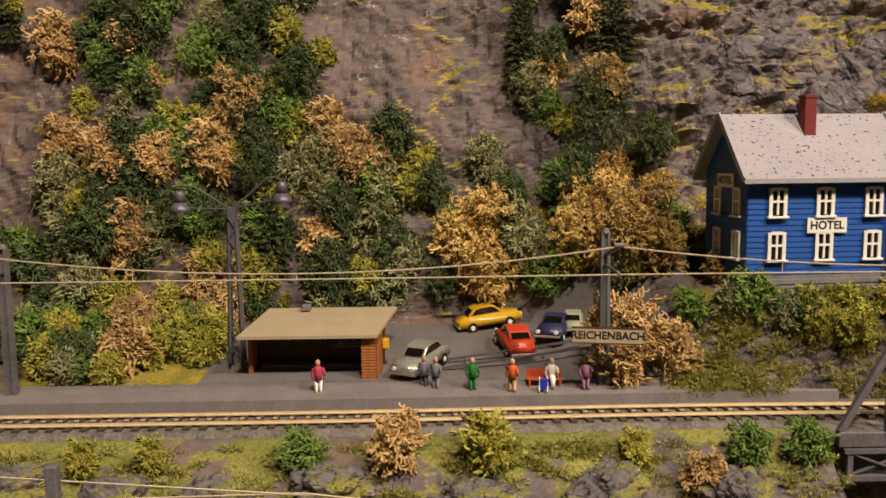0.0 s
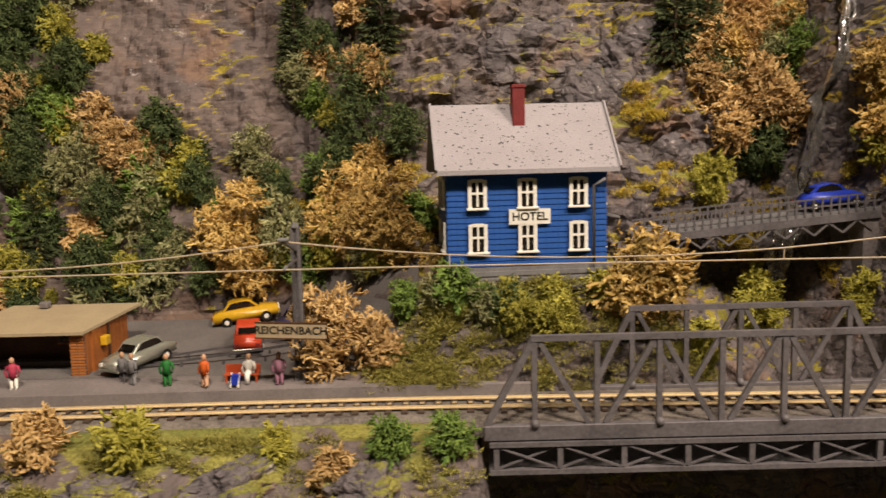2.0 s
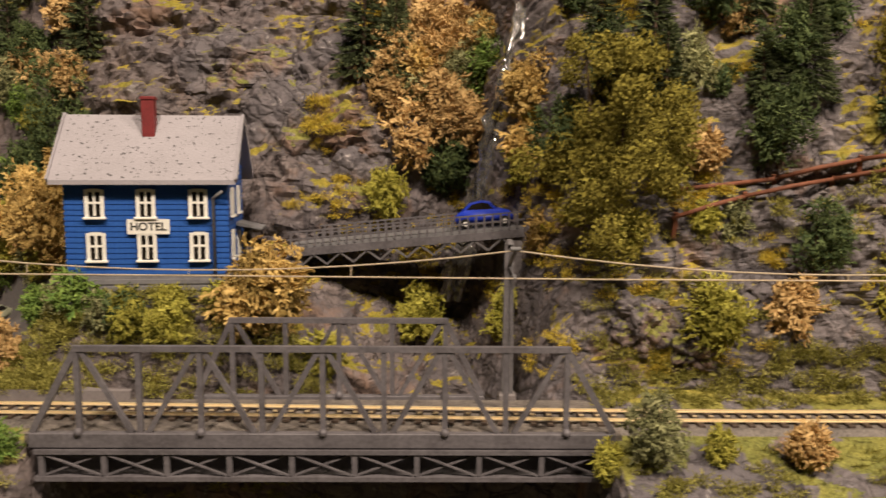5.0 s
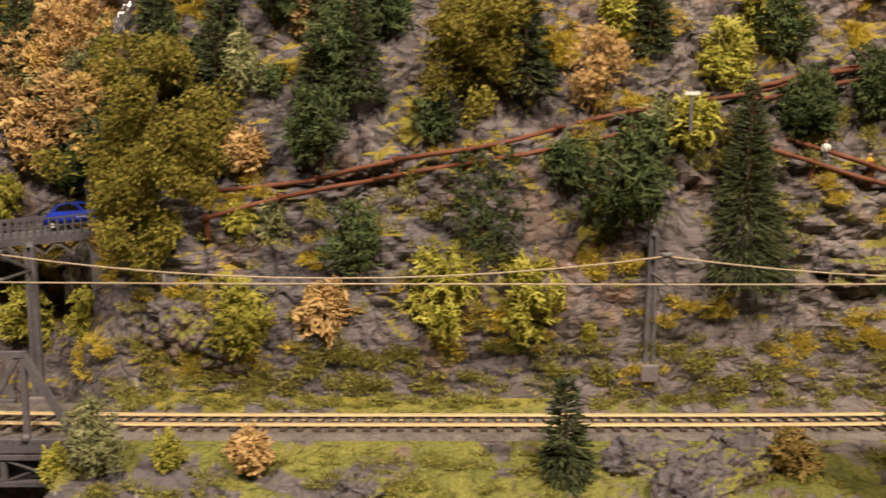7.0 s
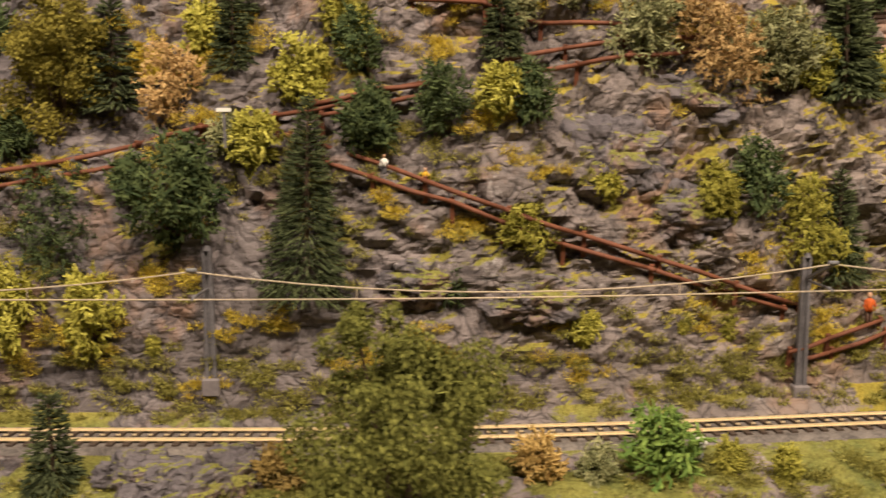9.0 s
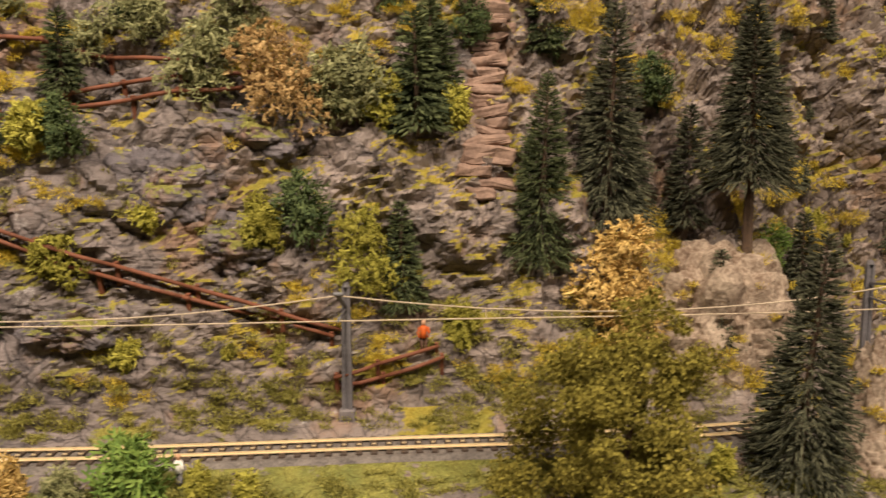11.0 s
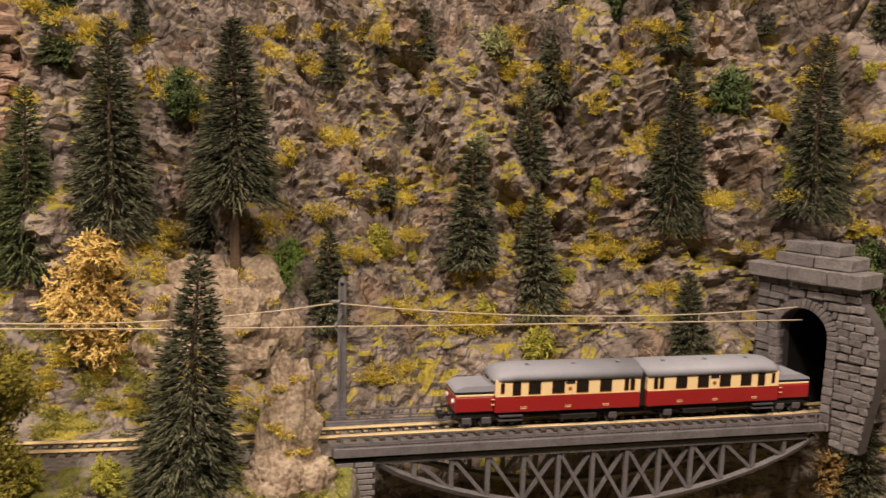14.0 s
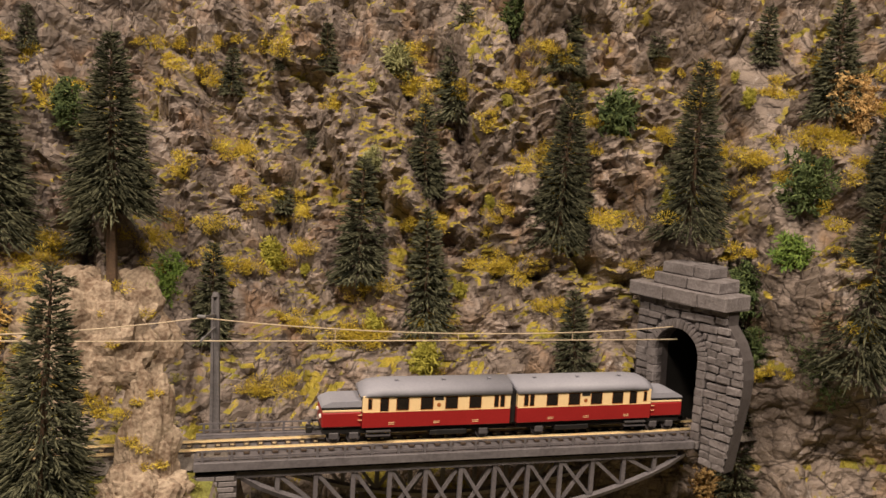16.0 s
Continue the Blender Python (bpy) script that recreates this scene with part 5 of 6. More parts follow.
spots = []
for _ in range(330):
    cx, cz = R.uniform(-30, 92), R.uniform(0.6, 17)
    if (cx < -12 and not 3 < cz < 7) or R.random() > (0.85 if cx > 40 else 0.75):
        continue
    wide, size = R.uniform(0.4, 1.5), R.uniform(0.3, 0.6) * (1.35 if cx > 42 else 1.0)
    for _ in range(int(4 + 5 * wide)):
        x, z = cx + R.gauss(0, wide * 0.6), cz + R.gauss(0, 0.28)
        if -30 < x < 95 and not (74.5 < x < 81 and z < 6.5):
            spots.append((x, face_y(x, z) + 0.02, z, size * R.uniform(0.6, 1.1)))
tuft_r = random.Random(21)
for cx, cy, cz, ex, ey, ez, count in ((52.2, 7.4, 3.0, 3.3, 2.4, 3.4, 16), (56.4, 2.1, 0.2, 1.0, 0.65, 3.2, 12)):
    for _ in range(count):
        a, b = tuft_r.uniform(-0.8, 0.8), tuft_r.uniform(-0.5, 0.85)
        if a * a + b * b < 0.95:
            spots.append((cx + ex * a, cy - ey * math.sqrt(1 - a * a - b * b) - 0.02, cz + ez * b, tuft_r.uniform(0.22, 0.45)))
tufts("flock_tufts", "yellow flock tufts on the rock ledges", "FLOCK", spots, 11, 0.11, 0.017, 240)
spots = []
for _ in range(1500):
    x = R.uniform(-48, 58)
    y = float(track_y(x)) - R.uniform(1.7, 4.6)
    if gap(x) < 0.3 and noise.noise(Vector((x * 0.3, y * 0.5, 2))) > -0.12:
        spots.append((x, y, ground_z(x, y), R.uniform(0.2, 0.5)))
for _ in range(900):
    x = R.uniform(-21, 52)
    y = float(track_y(x)) + R.uniform(1.4, 3.2)
    if gap(x) < 0.3:
        spots.append((x, y, ground_z(x, y), R.uniform(0.2, 0.45)))
for _ in range(420):
    x, y = R.uniform(-22.5, -10.5), R.uniform(2.2, 4.0)
    spots.append((x, y - 0.1, ground_z(x, y) + 0.1, R.uniform(0.25, 0.5)))
for _ in range(520):
    x, z = R.uniform(-1, 56), R.uniform(-0.1, 1.9)
    if noise.noise(Vector((x * 0.25, 1, z * 0.6))) > -0.15:
        spots.append((x, face_y(x, z), z, R.uniform(0.25, 0.5)))
tufts("grass_tufts", "yellow-green flock grass beside the track", "GRASS", spots, 12, 0.13, 0.02, 170)

# ---- station: platform, car park and road ----
M_PLATFORM = mat("pale_grey_platform", (0.21, 0.185, 0.18), (0.15, 0.13, 0.13), size=0.9, fine=0.1, bump=0.2)
M_YELLOW = mat("yellow_car_paint", (0.68, 0.4, 0.02), rough=0.3, bump=0.01, size=2, spec=0.5)
M_REDCAR = mat("red_car_paint", (0.5, 0.055, 0.02), rough=0.35, bump=0.01, size=2, spec=0.5)
M_NAVY = mat("dark_blue_car_paint", (0.035, 0.035, 0.09), rough=0.35, bump=0.01, size=2, spec=0.5)
M_CHROME = mat("green_grey_metallic_paint", (0.52, 0.52, 0.45), (0.4, 0.41, 0.35), rough=0.25, metal=0.6, bump=0.01, size=1)
M_BLUECAR = mat("bright_blue_car_paint", (0.02, 0.05, 0.5), rough=0.35, bump=0.01, size=2, spec=0.5)
M_BEIGECAR = mat("pale_green_car_paint", (0.35, 0.36, 0.25), rough=0.4, bump=0.01, size=2)
M_SKIN = mat("painted_flesh_plastic", (0.62, 0.36, 0.22), rough=0.6, bump=0.02)
M_BENCH = mat("orange_red_plastic", (0.5, 0.09, 0.03), rough=0.5, bump=0.05)
M_PURPLE = mat("mauve_plastic", (0.3, 0.14, 0.2), rough=0.6)
M_GREENP = mat("green_plastic", (0.02, 0.16, 0.03), rough=0.6)
M_ORANGE = mat("orange_plastic", (0.62, 0.12, 0.02), rough=0.6)
M_PINK = mat("dark_pink_plastic", (0.45, 0.05, 0.1), rough=0.6)
M_LAMPGREY = mat("violet_grey_lamp_metal", (0.15, 0.135, 0.16), (0.1, 0.09, 0.11), rough=0.4, metal=0.3)
M_FALL = mat("clear_resin_water", (0.9, 0.88, 0.86), (0.35, 0.33, 0.31), rough=0.1, bump=1.0, size=0.5, fine=0.22, spec=1.0, metal=0.85)


def sheet(name, x0, x1, y_low, y_high, lift, material, label, category, dx=0.7, ny=14):
    """A paved patch that lies on the ground between two edges."""
    bm = new_bm()
    grid = []
    for x in np.arange(x0, x1 + 0.01, dx):
        a, b = y_low(x), y_high(x)
        grid.append([bm.verts.new((x, a + (b - a) * k / ny, ground_z(x, a + (b - a) * k / ny) + lift)) for k in range(ny + 1)])
    for p, q in zip(grid, grid[1:]):
        for k in range(ny):
            bm.faces.new((p[k], q[k], q[k + 1], p[k + 1]))
    return solo(name, bm, material, at(0, 0, 0), label, category, kind="structure", smooth=True)


sheet("pavement", -39, -20.6, lambda x: 3.1, lambda x: 10.3 - 0.25 * max(0, x + 25), 0.1, M_ASPHALT, "dark grey painted car park and station road", "car park")
pb = new_bm()
prev = None
for x in np.arange(-62, -16.9, 1.0):
    ty = float(track_y(x))
    wide = 3.25 - 1.2 * float(step(-22, -17, x))
    ring = [bm_v for bm_v in (pb.verts.new((x, ty + 1.3, -0.4)), pb.verts.new((x, ty + 1.32, 0.12)), pb.verts.new((x, max(wide, ty + 1.5), 0.3 if x < -23 else 0.15)), pb.verts.new((x, max(wide, ty + 1.5) + 0.05, -0.4)))]
    if prev:
        for k in range(3):
            pb.faces.new((prev[k], ring[k], ring[k + 1], prev[k + 1]))
    prev = ring
solo("platform", pb, M_PLATFORM, at(0, 0, 0), "worn pale grey station platform beside the track", "platform", kind="structure")


def make_hut():
    root = thing("station_shelter", at(-35.1, 3.9, 0.15), "orange-brown wooden station shelter with a flat beige roof", "shelter")
    rf = new_bm()
    a = [rf.verts.new(p) for p in ((-2.5, -0.25, 1.62), (2.45, -0.25, 1.62), (3.0, 4.0, 1.85), (-2.15, 4.0, 1.85))]
    b = [rf.verts.new((v.co.x, v.co.y, v.co.z + 0.11)) for v in a]
    for k in range(4):
        rf.faces.new((a[k], a[(k + 1) % 4], b[(k + 1) % 4], b[k]))
    rf.faces.new(a[::-1])
    rf.faces.new(b)
    part("roof", rf, M_BEIGE, root, "flat beige roof")
    part("roof_vent", B(-0.75, -0.4, 3.2, 3.6, 1.95, 2.2, bevel=0.04), M_STONE, root, "small grey roof vent")
    # shade under the roof is put into this wall's darker brown
    part("back_wall", B(-2.3, 2.6, 1.6, 1.75, -0.1, 1.7), M_HUTDARK, root, "inner back wall in brown wood darkened for the roof's shade")
    part("end_wall", B(-2.3, -2.15, 0.6, 1.6, -0.1, 1.66), M_HUTWOOD, root)
    side = part("side_wall", B(2.4, 2.52, 0.4, 3.6, -0.1, 1.66), M_HUTWOOD, root, "orange-brown boarded side wall")
    for k in range(8):
        part("board", B(2.525, 2.545, 0.42 + 0.4 * k, 0.79 + 0.4 * k, -0.05, 1.62), M_HUTWOOD, side)
    pillar = part("pillar", B(1.85, 2.4, 0.0, 0.5, -0.1, 1.62), M_MORTAR, root, "orange brick corner pillar")
    br = mesh_of("brick", B(-0.125, 0.125, -0.03, 0.0, 0.0, 0.085, bevel=0.01), M_BRICK)
    bs = mesh_of("brick", B(0.0, 0.03, -0.11, 0.11, 0.0, 0.085, bevel=0.01), M_BRICK)
    for r in range(16):
        for c in range(2):
            shared("brick", br, pillar, at(1.99 + 0.265 * c + (0.01 if r % 2 else -0.01), 0.0, -0.08 + r * 0.104))
            shared("brick", bs, pillar, at(2.4, 0.12 + 0.25 * c, -0.08 + r * 0.104))
    win = part("window", B(0.75, 1.75, 1.56, 1.6, 0.95, 1.35), M_DARKGLASS, root)
    part("window_frame", bar(bar(new_bm(), (0.7, 1.55, 0.92), (1.8, 1.55, 0.92), 0.06), (0.7, 1.55, 1.38), (1.8, 1.55, 1.38), 0.06), M_HUTWOOD, win)
    part("seat", B(-1.9, 1.75, 1.1, 1.58, 0.15, 0.35), M_PLINTH, root, "grey inner bench")
    part("letter_box", B(2.56, 2.8, 0.9, 1.3, 0.95, 1.3, bevel=0.03), M_YELLOW, root, "yellow letter box on the side wall")


make_hut()


def car(name, m, paint, label, round_top=False):
    """A small saloon, nose towards +x, 2.8 long."""
    root = thing(name, m, label, "car", "parked model cars")
    body = new_bm()
    if round_top:
        prism(body, [(-1.25, 0.3), (-1.2, 0.6), (-0.8, 0.78), (0.6, 0.74), (1.1, 0.58), (1.2, 0.3), (1.1, 0.2), (-1.15, 0.2)], -0.5, 0.5)
        top = [(-0.95, 0.75), (-0.6, 1.02), (-0.1, 1.1), (0.25, 1.03), (0.55, 0.73)]
    else:
        prism(body, [(-1.4, 0.3), (-1.38, 0.58), (-0.85, 0.68), (0.5, 0.68), (1.3, 0.6), (1.4, 0.45), (1.38, 0.22), (-1.36, 0.22)], -0.53, 0.53)
        top = [(-0.95, 0.67), (-0.68, 0.98), (-0.4, 1.02), (0.1, 1.02), (0.28, 0.98), (0.6, 0.67)]
    bmesh.ops.bevel(body, geom=list(body.edges), offset=0.05, segments=2, affect="EDGES")
    part("body", body, paint, root, smooth=True)
    cab = prism(new_bm(), top, -0.43, 0.43)
    bmesh.ops.bevel(cab, geom=list(cab.edges), offset=0.03, segments=1, affect="EDGES")
    cabin = part("cabin", cab, paint, root)
    for sgn in (-1, 1):
        g = prism(new_bm(), [(x * 0.8 - 0.03, z * 0.86 + 0.105 if z > 0.8 else 0.72) for x, z in top], *sorted((sgn * 0.425, sgn * 0.438)))
        part("side_window", g, M_DARKGLASS, cabin)
        for x in (-0.82, 0.82):
            w = tube(new_bm(), [(x, sgn * 0.42, 0.22), (x, sgn * 0.55, 0.22)], 0.22, 14)
            wheel = part("wheel", w, M_BLACK, root)
            part("hub", tube(new_bm(), [(x, sgn * 0.55, 0.22), (x, sgn * 0.562, 0.22)], 0.1, 10), M_WHITE, wheel)
        part("headlight", tube(new_bm(), [(1.33, sgn * 0.36, 0.46), (1.41, sgn * 0.36, 0.46)], 0.08, 8), M_WHITE, root)
        part("tail_light", B(-1.42, -1.37, *sorted((sgn * 0.3, sgn * 0.48)), 0.42, 0.52), M_CHIMNEY, root)
    fx, bx = top[-1], top[0]
    for (ax, az), (cx, cz), nm in ((top[-1], top[-2], "windscreen"), (top[0], top[1], "rear_window")):
        off = 0.025 if nm == "windscreen" else -0.025
        g = new_bm()
        g.faces.new([g.verts.new(p) for p in ((ax * 0.96 + off, -0.36, az + 0.05), (ax * 0.96 + off, 0.36, az + 0.05), (cx + off, 0.34, cz - 0.03), (cx + off, -0.34, cz - 0.03))])
        bmesh.ops.solidify(g, geom=g.faces[:], thickness=0.012)
        part(nm, g, M_DARKGLASS, cabin)
    for x in (1.36, -1.4):
        part("bumper", B(x - 0.04, x + 0.06, -0.5, 0.5, 0.24, 0.33, bevel=0.015), M_CHROME, root)
    return root


def on_lot(x, y):
    return ground_z(x, y) + 0.1


car("yellow_car", at(-28.27, 9.75, on_lot(-28.27, 9.75), 0, -7, 12), M_YELLOW, "yellow model saloon parked on the sloping road")
car("green_car", at(-31.1, 4.75, on_lot(-31.1, 4.75), 0, 5, -118), M_CHROME, "green-grey metallic model car in the car park")
car("red_car", at(-27.5, 6.7, on_lot(-27.5, 6.7), 0, -5, 100), M_REDCAR, "small red model hatchback seen from behind", True)
car("dark_blue_car", at(-25.75, 7.6, on_lot(-25.75, 7.6), 0, -5, -112), M_NAVY, "dark blue rounded model car in the car park", True)
car("pale_green_car", at(-24.9, 8.3, on_lot(-24.9, 8.3), 0, -5, 80, 0.75), M_BEIGECAR, "pale green model van behind the mast")
for y in (4.4, 5.2):
    bm = new_bm()
    bar(bm, (-31.5, y, on_lot(-31.5, y) + 0.02), (-24.8, y + 1.0, on_lot(-24.8, y + 1) + 0.28), 0.06, 0.09)
    for k in range(5):
        x = -31 + k * 1.5
        z = on_lot(x, y)
        bar(bm, (x, y + 0.15 * k, z - 0.1), (x, y + 0.15 * k, z + 0.2), 0.07)
    solo("guard_rail", bm, M_DARKSTEEL, at(0, 0, 0), "low dark grey guard rail across the car park", "guard rail", "guard rails of the car park")


def figure(m, body, coat_low, name="doll", label="small painted plastic model figure", sit=False):
    """A painted plastic doll about 1.1 high, one plain mesh."""
    bm = new_bm()

    def lump(points, radii, mi, n=8):
        k = len(bm.faces)
        tube(bm, points, radii, n)
        bm.faces.ensure_lookup_table()
        for f in bm.faces[k:]:
            f.material_index = mi

    if sit:
        lump([(0, 0.05, 0.34), (-0.0, -0.3, 0.36)], [0.13, 0.1], 1)
        lump([(0, -0.3, 0.38), (0, -0.32, 0.02)], [0.09, 0.07], 1)
        z = 0.3
    else:
        for s in (-0.075, 0.075):
            lump([(s, -0.07, 0.0), (s, 0, 0.05), (s, 0, 0.5)], [0.07, 0.06, 0.085], 1)
        z = 0.42
    lump([(0, 0, z), (0, 0, z + 0.2), (0, 0, z + 0.4), (0, 0, z + 0.48)], [0.15, 0.13, 0.17, 0.07], 0)
    lump([(0, 0, z + 0.46), (0, 0, z + 0.55), (0, -0.01, z + 0.64), (0, 0, z + 0.7)], [0.05, 0.085, 0.085, 0.03], 2)
    for s in (-1, 1):
        lump([(s * 0.16, 0, z + 0.4), (s * 0.22, -0.03, z + 0.2), (s * 0.17, -0.1, z + 0.03)], [0.055, 0.05, 0.04], 0, 6)
    return solo(name, bm, [body, coat_low, M_SKIN], m, label, "model figure", "model figures", smooth=True)


for x, y, c, d in ((-34.6, 2.5, M_PINK, M_WHITE), (-30.6, 2.7, M_PLINTH, M_PLINTH), (-31.0, 2.9, M_PLINTH, M_DARKSTEEL), (-29.35, 2.5, M_GREENP, M_GREENP), (-28.0, 2.3, M_ORANGE, M_SKIN), (-25.5, 2.4, M_PURPLE, M_PURPLE)):
    figure(at(x, y, 0.2, 0, 0, R.uniform(-40, 40)), c, d)
figure(at(-26.6, 2.75, 0.2), M_WHITE, M_WHITE, label="seated model figure in white on the bench", sit=True)
bench = thing("bench", at(-26.85, 2.8, 0.2), "orange-red slatted platform bench", "bench")
part("seat", B(-0.6, 0.6, -0.2, 0.12, 0.26, 0.31), M_BENCH, bench)
part("backrest", B(-0.6, 0.6, 0.12, 0.17, 0.3, 0.58), M_BENCH, bench)
for x in (-0.52, 0.52):
    for y in (-0.16, 0.1):
        part("leg", B(x - 0.03, x + 0.03, y - 0.03, y + 0.03, -0.05, 0.26), M_BENCH, bench)
push = thing("pushchair", at(-26.95, 2.25, 0.17, 0, 0, -10), "blue and white model pushchair", "pushchair")
part("seat", prism(new_bm(), [(-0.12, 0.1), (0.12, 0.1), (0.16, 0.45), (-0.1, 0.45)], -0.12, 0.06), M_BLUECAR, push)
for x in (-0.13, 0.14):
    part("frame", bar(new_bm(), (x, -0.16, 0.02), (x, 0.02, 0.5), 0.035), M_WHITE, push)
    part("wheel", tube(new_bm(), [(x - 0.02, -0.13, 0.06), (x + 0.02, -0.13, 0.06)], 0.06, 8), M_WHITE, push)
figure(at(24.1, 2.3, 7.75, 0, 0, 20, 0.6), M_YELLOW, M_DARKSTEEL, label="yellow-jacketed model walker on the hill path")
figure(at(22.7, 2.5, 8.2, 0, 0, -20, 0.6), M_WHITE, M_DARKSTEEL, label="pale model walker on the hill path")
figure(at(40.3, 4.35, 2.65, 0, 0, 10), M_ORANGE, M_HUTDARK, label="red-jacketed model walker above the track")
figure(at(31.4, -0.9, ground_z(31.4, -0.9), 0, 0, 30, 0.9), M_PINK, M_WHITE, label="model figure sitting by the track")
figure(at(32.6, -0.95, ground_z(32.6, -0.95), 0, 0, -30, 0.9), M_WHITE, M_PLINTH, label="pale model figure by the track")
figure(at(87.6, 14.6, 14.2, 0, 0, 0), M_BLUECAR, M_REDCAR, label="blue-jacketed model climber on the cliff")

# station name board
nb = thing("station_sign", at(-24.95, 1.75, 0.15, 0, 2, -2), "pale beige station name board with dark lettering", "sign")
part("board", B(-1.2, 1.15, -0.03, 0.03, 1.78, 2.28, bevel=0.01), M_BEIGE, nb, "pale beige name board")
lettering("REICHENBACH", nb, 0.36, -0.02, -0.035, 2.03, M_BLACK)
for q in ((-1.22, 1.17, 1.75, 1.79), (-1.22, 1.17, 2.27, 2.31)):
    part("rim", B(q[0], q[1], -0.045, 0.03, q[2], q[3]), M_HUTDARK, nb)
part("bracket", bar(new_bm(), (0.15, 0.03, 2.0), (0.15, 0.7, 2.0), 0.08), M_DARKSTEEL, nb)


# ---- catenary ----
def mast(x, y, z0, top, name="catenary_mast"):
    base = ground_z(x, y) - 0.1 if z0 is None else z0
    root = thing(name, at(x, y, base), "weathered grey catenary mast with brackets and insulators", "mast", "catenary masts along the track")
    h = top - base
    part("post", prism(prism(new_bm(), [(-0.2, 0), (-0.07, 0), (-0.06, h), (-0.15, h)], -0.1, 0.1), [(0.07, 0), (0.2, 0), (0.15, h), (0.06, h)], -0.1, 0.1), M_MAST, root)
    part("web", B(-0.07, 0.07, -0.03, 0.03, 0.0, h - 0.05), M_MAST, root)
    part("footing", B(-0.3, 0.3, -0.25, 0.25, -0.3, 0.3, bevel=0.04), M_PLATFORM, root, "pale concrete footing")
    reach = float(track_y(x)) - y
    part("cap", tube(new_bm(), [(0, 0, h), (0, 0, h + 0.16)], [0.16, 0.1], 8), M_MAST, root)
    part("bracket", bar(new_bm(), (0, -0.08, h - 0.75), (0, reach, 5.25 - base), 0.1), M_MAST, root)
    part("bracket", bar(new_bm(), (0, -0.08, 4.42 - base), (0, reach, 4.4 - base), 0.07), M_MAST, root)
    part("top_insulator", tube(new_bm(), [(-0.16, reach, 5.3 - base), (0.16, reach, 5.3 - base)], [0.07, 0.07], 8), M_PLINTH, root, "grey insulator")
    part("insulator", tube(new_bm(), [(0, reach - 0.1, 4.36 - base), (0, reach + 0.2, 4.42 - base)], [0.04, 0.06], 8), M_PLINTH, root, "grey insulator")


MASTS = [(-45.0, 2.6, 5.2), (-24.8, 2.75, 5.5), (-4.1, 2.3, 5.2), (16.8, 1.75, 5.7), (37.5, 3.4, 5.2), (57.8, 5.9, 5.7)]
for x, y, top in MASTS:
    mast(x, y, -0.3 if -18 < x < -2 or x > 50 else None, top)
ends = [-65.5] + [m[0] for m in MASTS] + [77.4]
for a, b in zip(ends, ends[1:]):
    za, zb = 5.25, 5.25 if b < 70 else 4.6
    pts, low = [], []
    for k in range(13):
        t = k / 12
        x = a + (b - a) * t
        pts.append(along_track(x, 0, -float(track_z(x)) + za + (zb - za) * t - 3.0 * t * (1 - t) * (0.95 if b < 70 else 0.6))[0])
        low.append(along_track(x, 0, -float(track_z(x)) + 4.36 - (0.35 * t if b > 70 else 0))[0])
    span = thing("catenary_span", at(0, 0, 0), "pale brass catenary wires between two masts", "overhead wire", "catenary spans")
    part("messenger_wire", tube(new_bm(), pts, 0.025, 5), M_WIRE, span)
    part("contact_wire", tube(new_bm(), low, 0.025, 5), M_WIRE, span)
    for k in (3, 6, 9):
        part("dropper", tube(new_bm(), [pts[k], low[k]], 0.018, 4), M_WIRE, span)
for pts in ([(-60, -8, 2.9), (-39.8, -8, 1.5), (-32.7, -8, 0.95), (-20, -8.6, -0.6)], [(-60, -8, 0.6), (-33.5, -8, 1.05), (-22, -8.6, -0.1)]):
    solo("lower_wire", tube(new_bm(), pts, 0.02, 5), M_WIRE, at(0, 0, 0), "pale overhead wire of the lower line", "wire")
solo("lower_mast", B(-0.12, 0.12, -0.12, 0.12, 0, 5.3, bevel=0.02), M_MAST, at(-38.65, -8.15, -3.5), "grey mast of the lower line", "mast")

# lattice lamp mast behind the platform
lamp = thing("yard_lamp", at(-37.95, 5.2, 0.6), "dark lattice yard lamp with two violet-grey shades", "street lamp")
bm = new_bm()
for sx in (-1, 1):
    for sy in (-1, 1):
        bar(bm, (sx * 0.24, sy * 0.2, 0), (sx * 0.13, sy * 0.1, 5.2), 0.09)
part("lattice_mast", bm, M_DARKSTEEL, lamp, "dark lattice mast")
bm = new_bm()
for k in range(13):
    z, w = 0.2 + k * 0.4, 0.23 - 0.008 * k
    s = 1 if k % 2 else -1
    bar(bm, (-w * s, -0.17, z), (w * s, -0.16, z + 0.4), 0.045)
part("lacing", bm, M_DARKSTEEL, lamp)
part("mast_top", B(-0.14, 0.14, -0.12, 0.12, 4.2, 5.75), M_LAMPGREY, lamp)
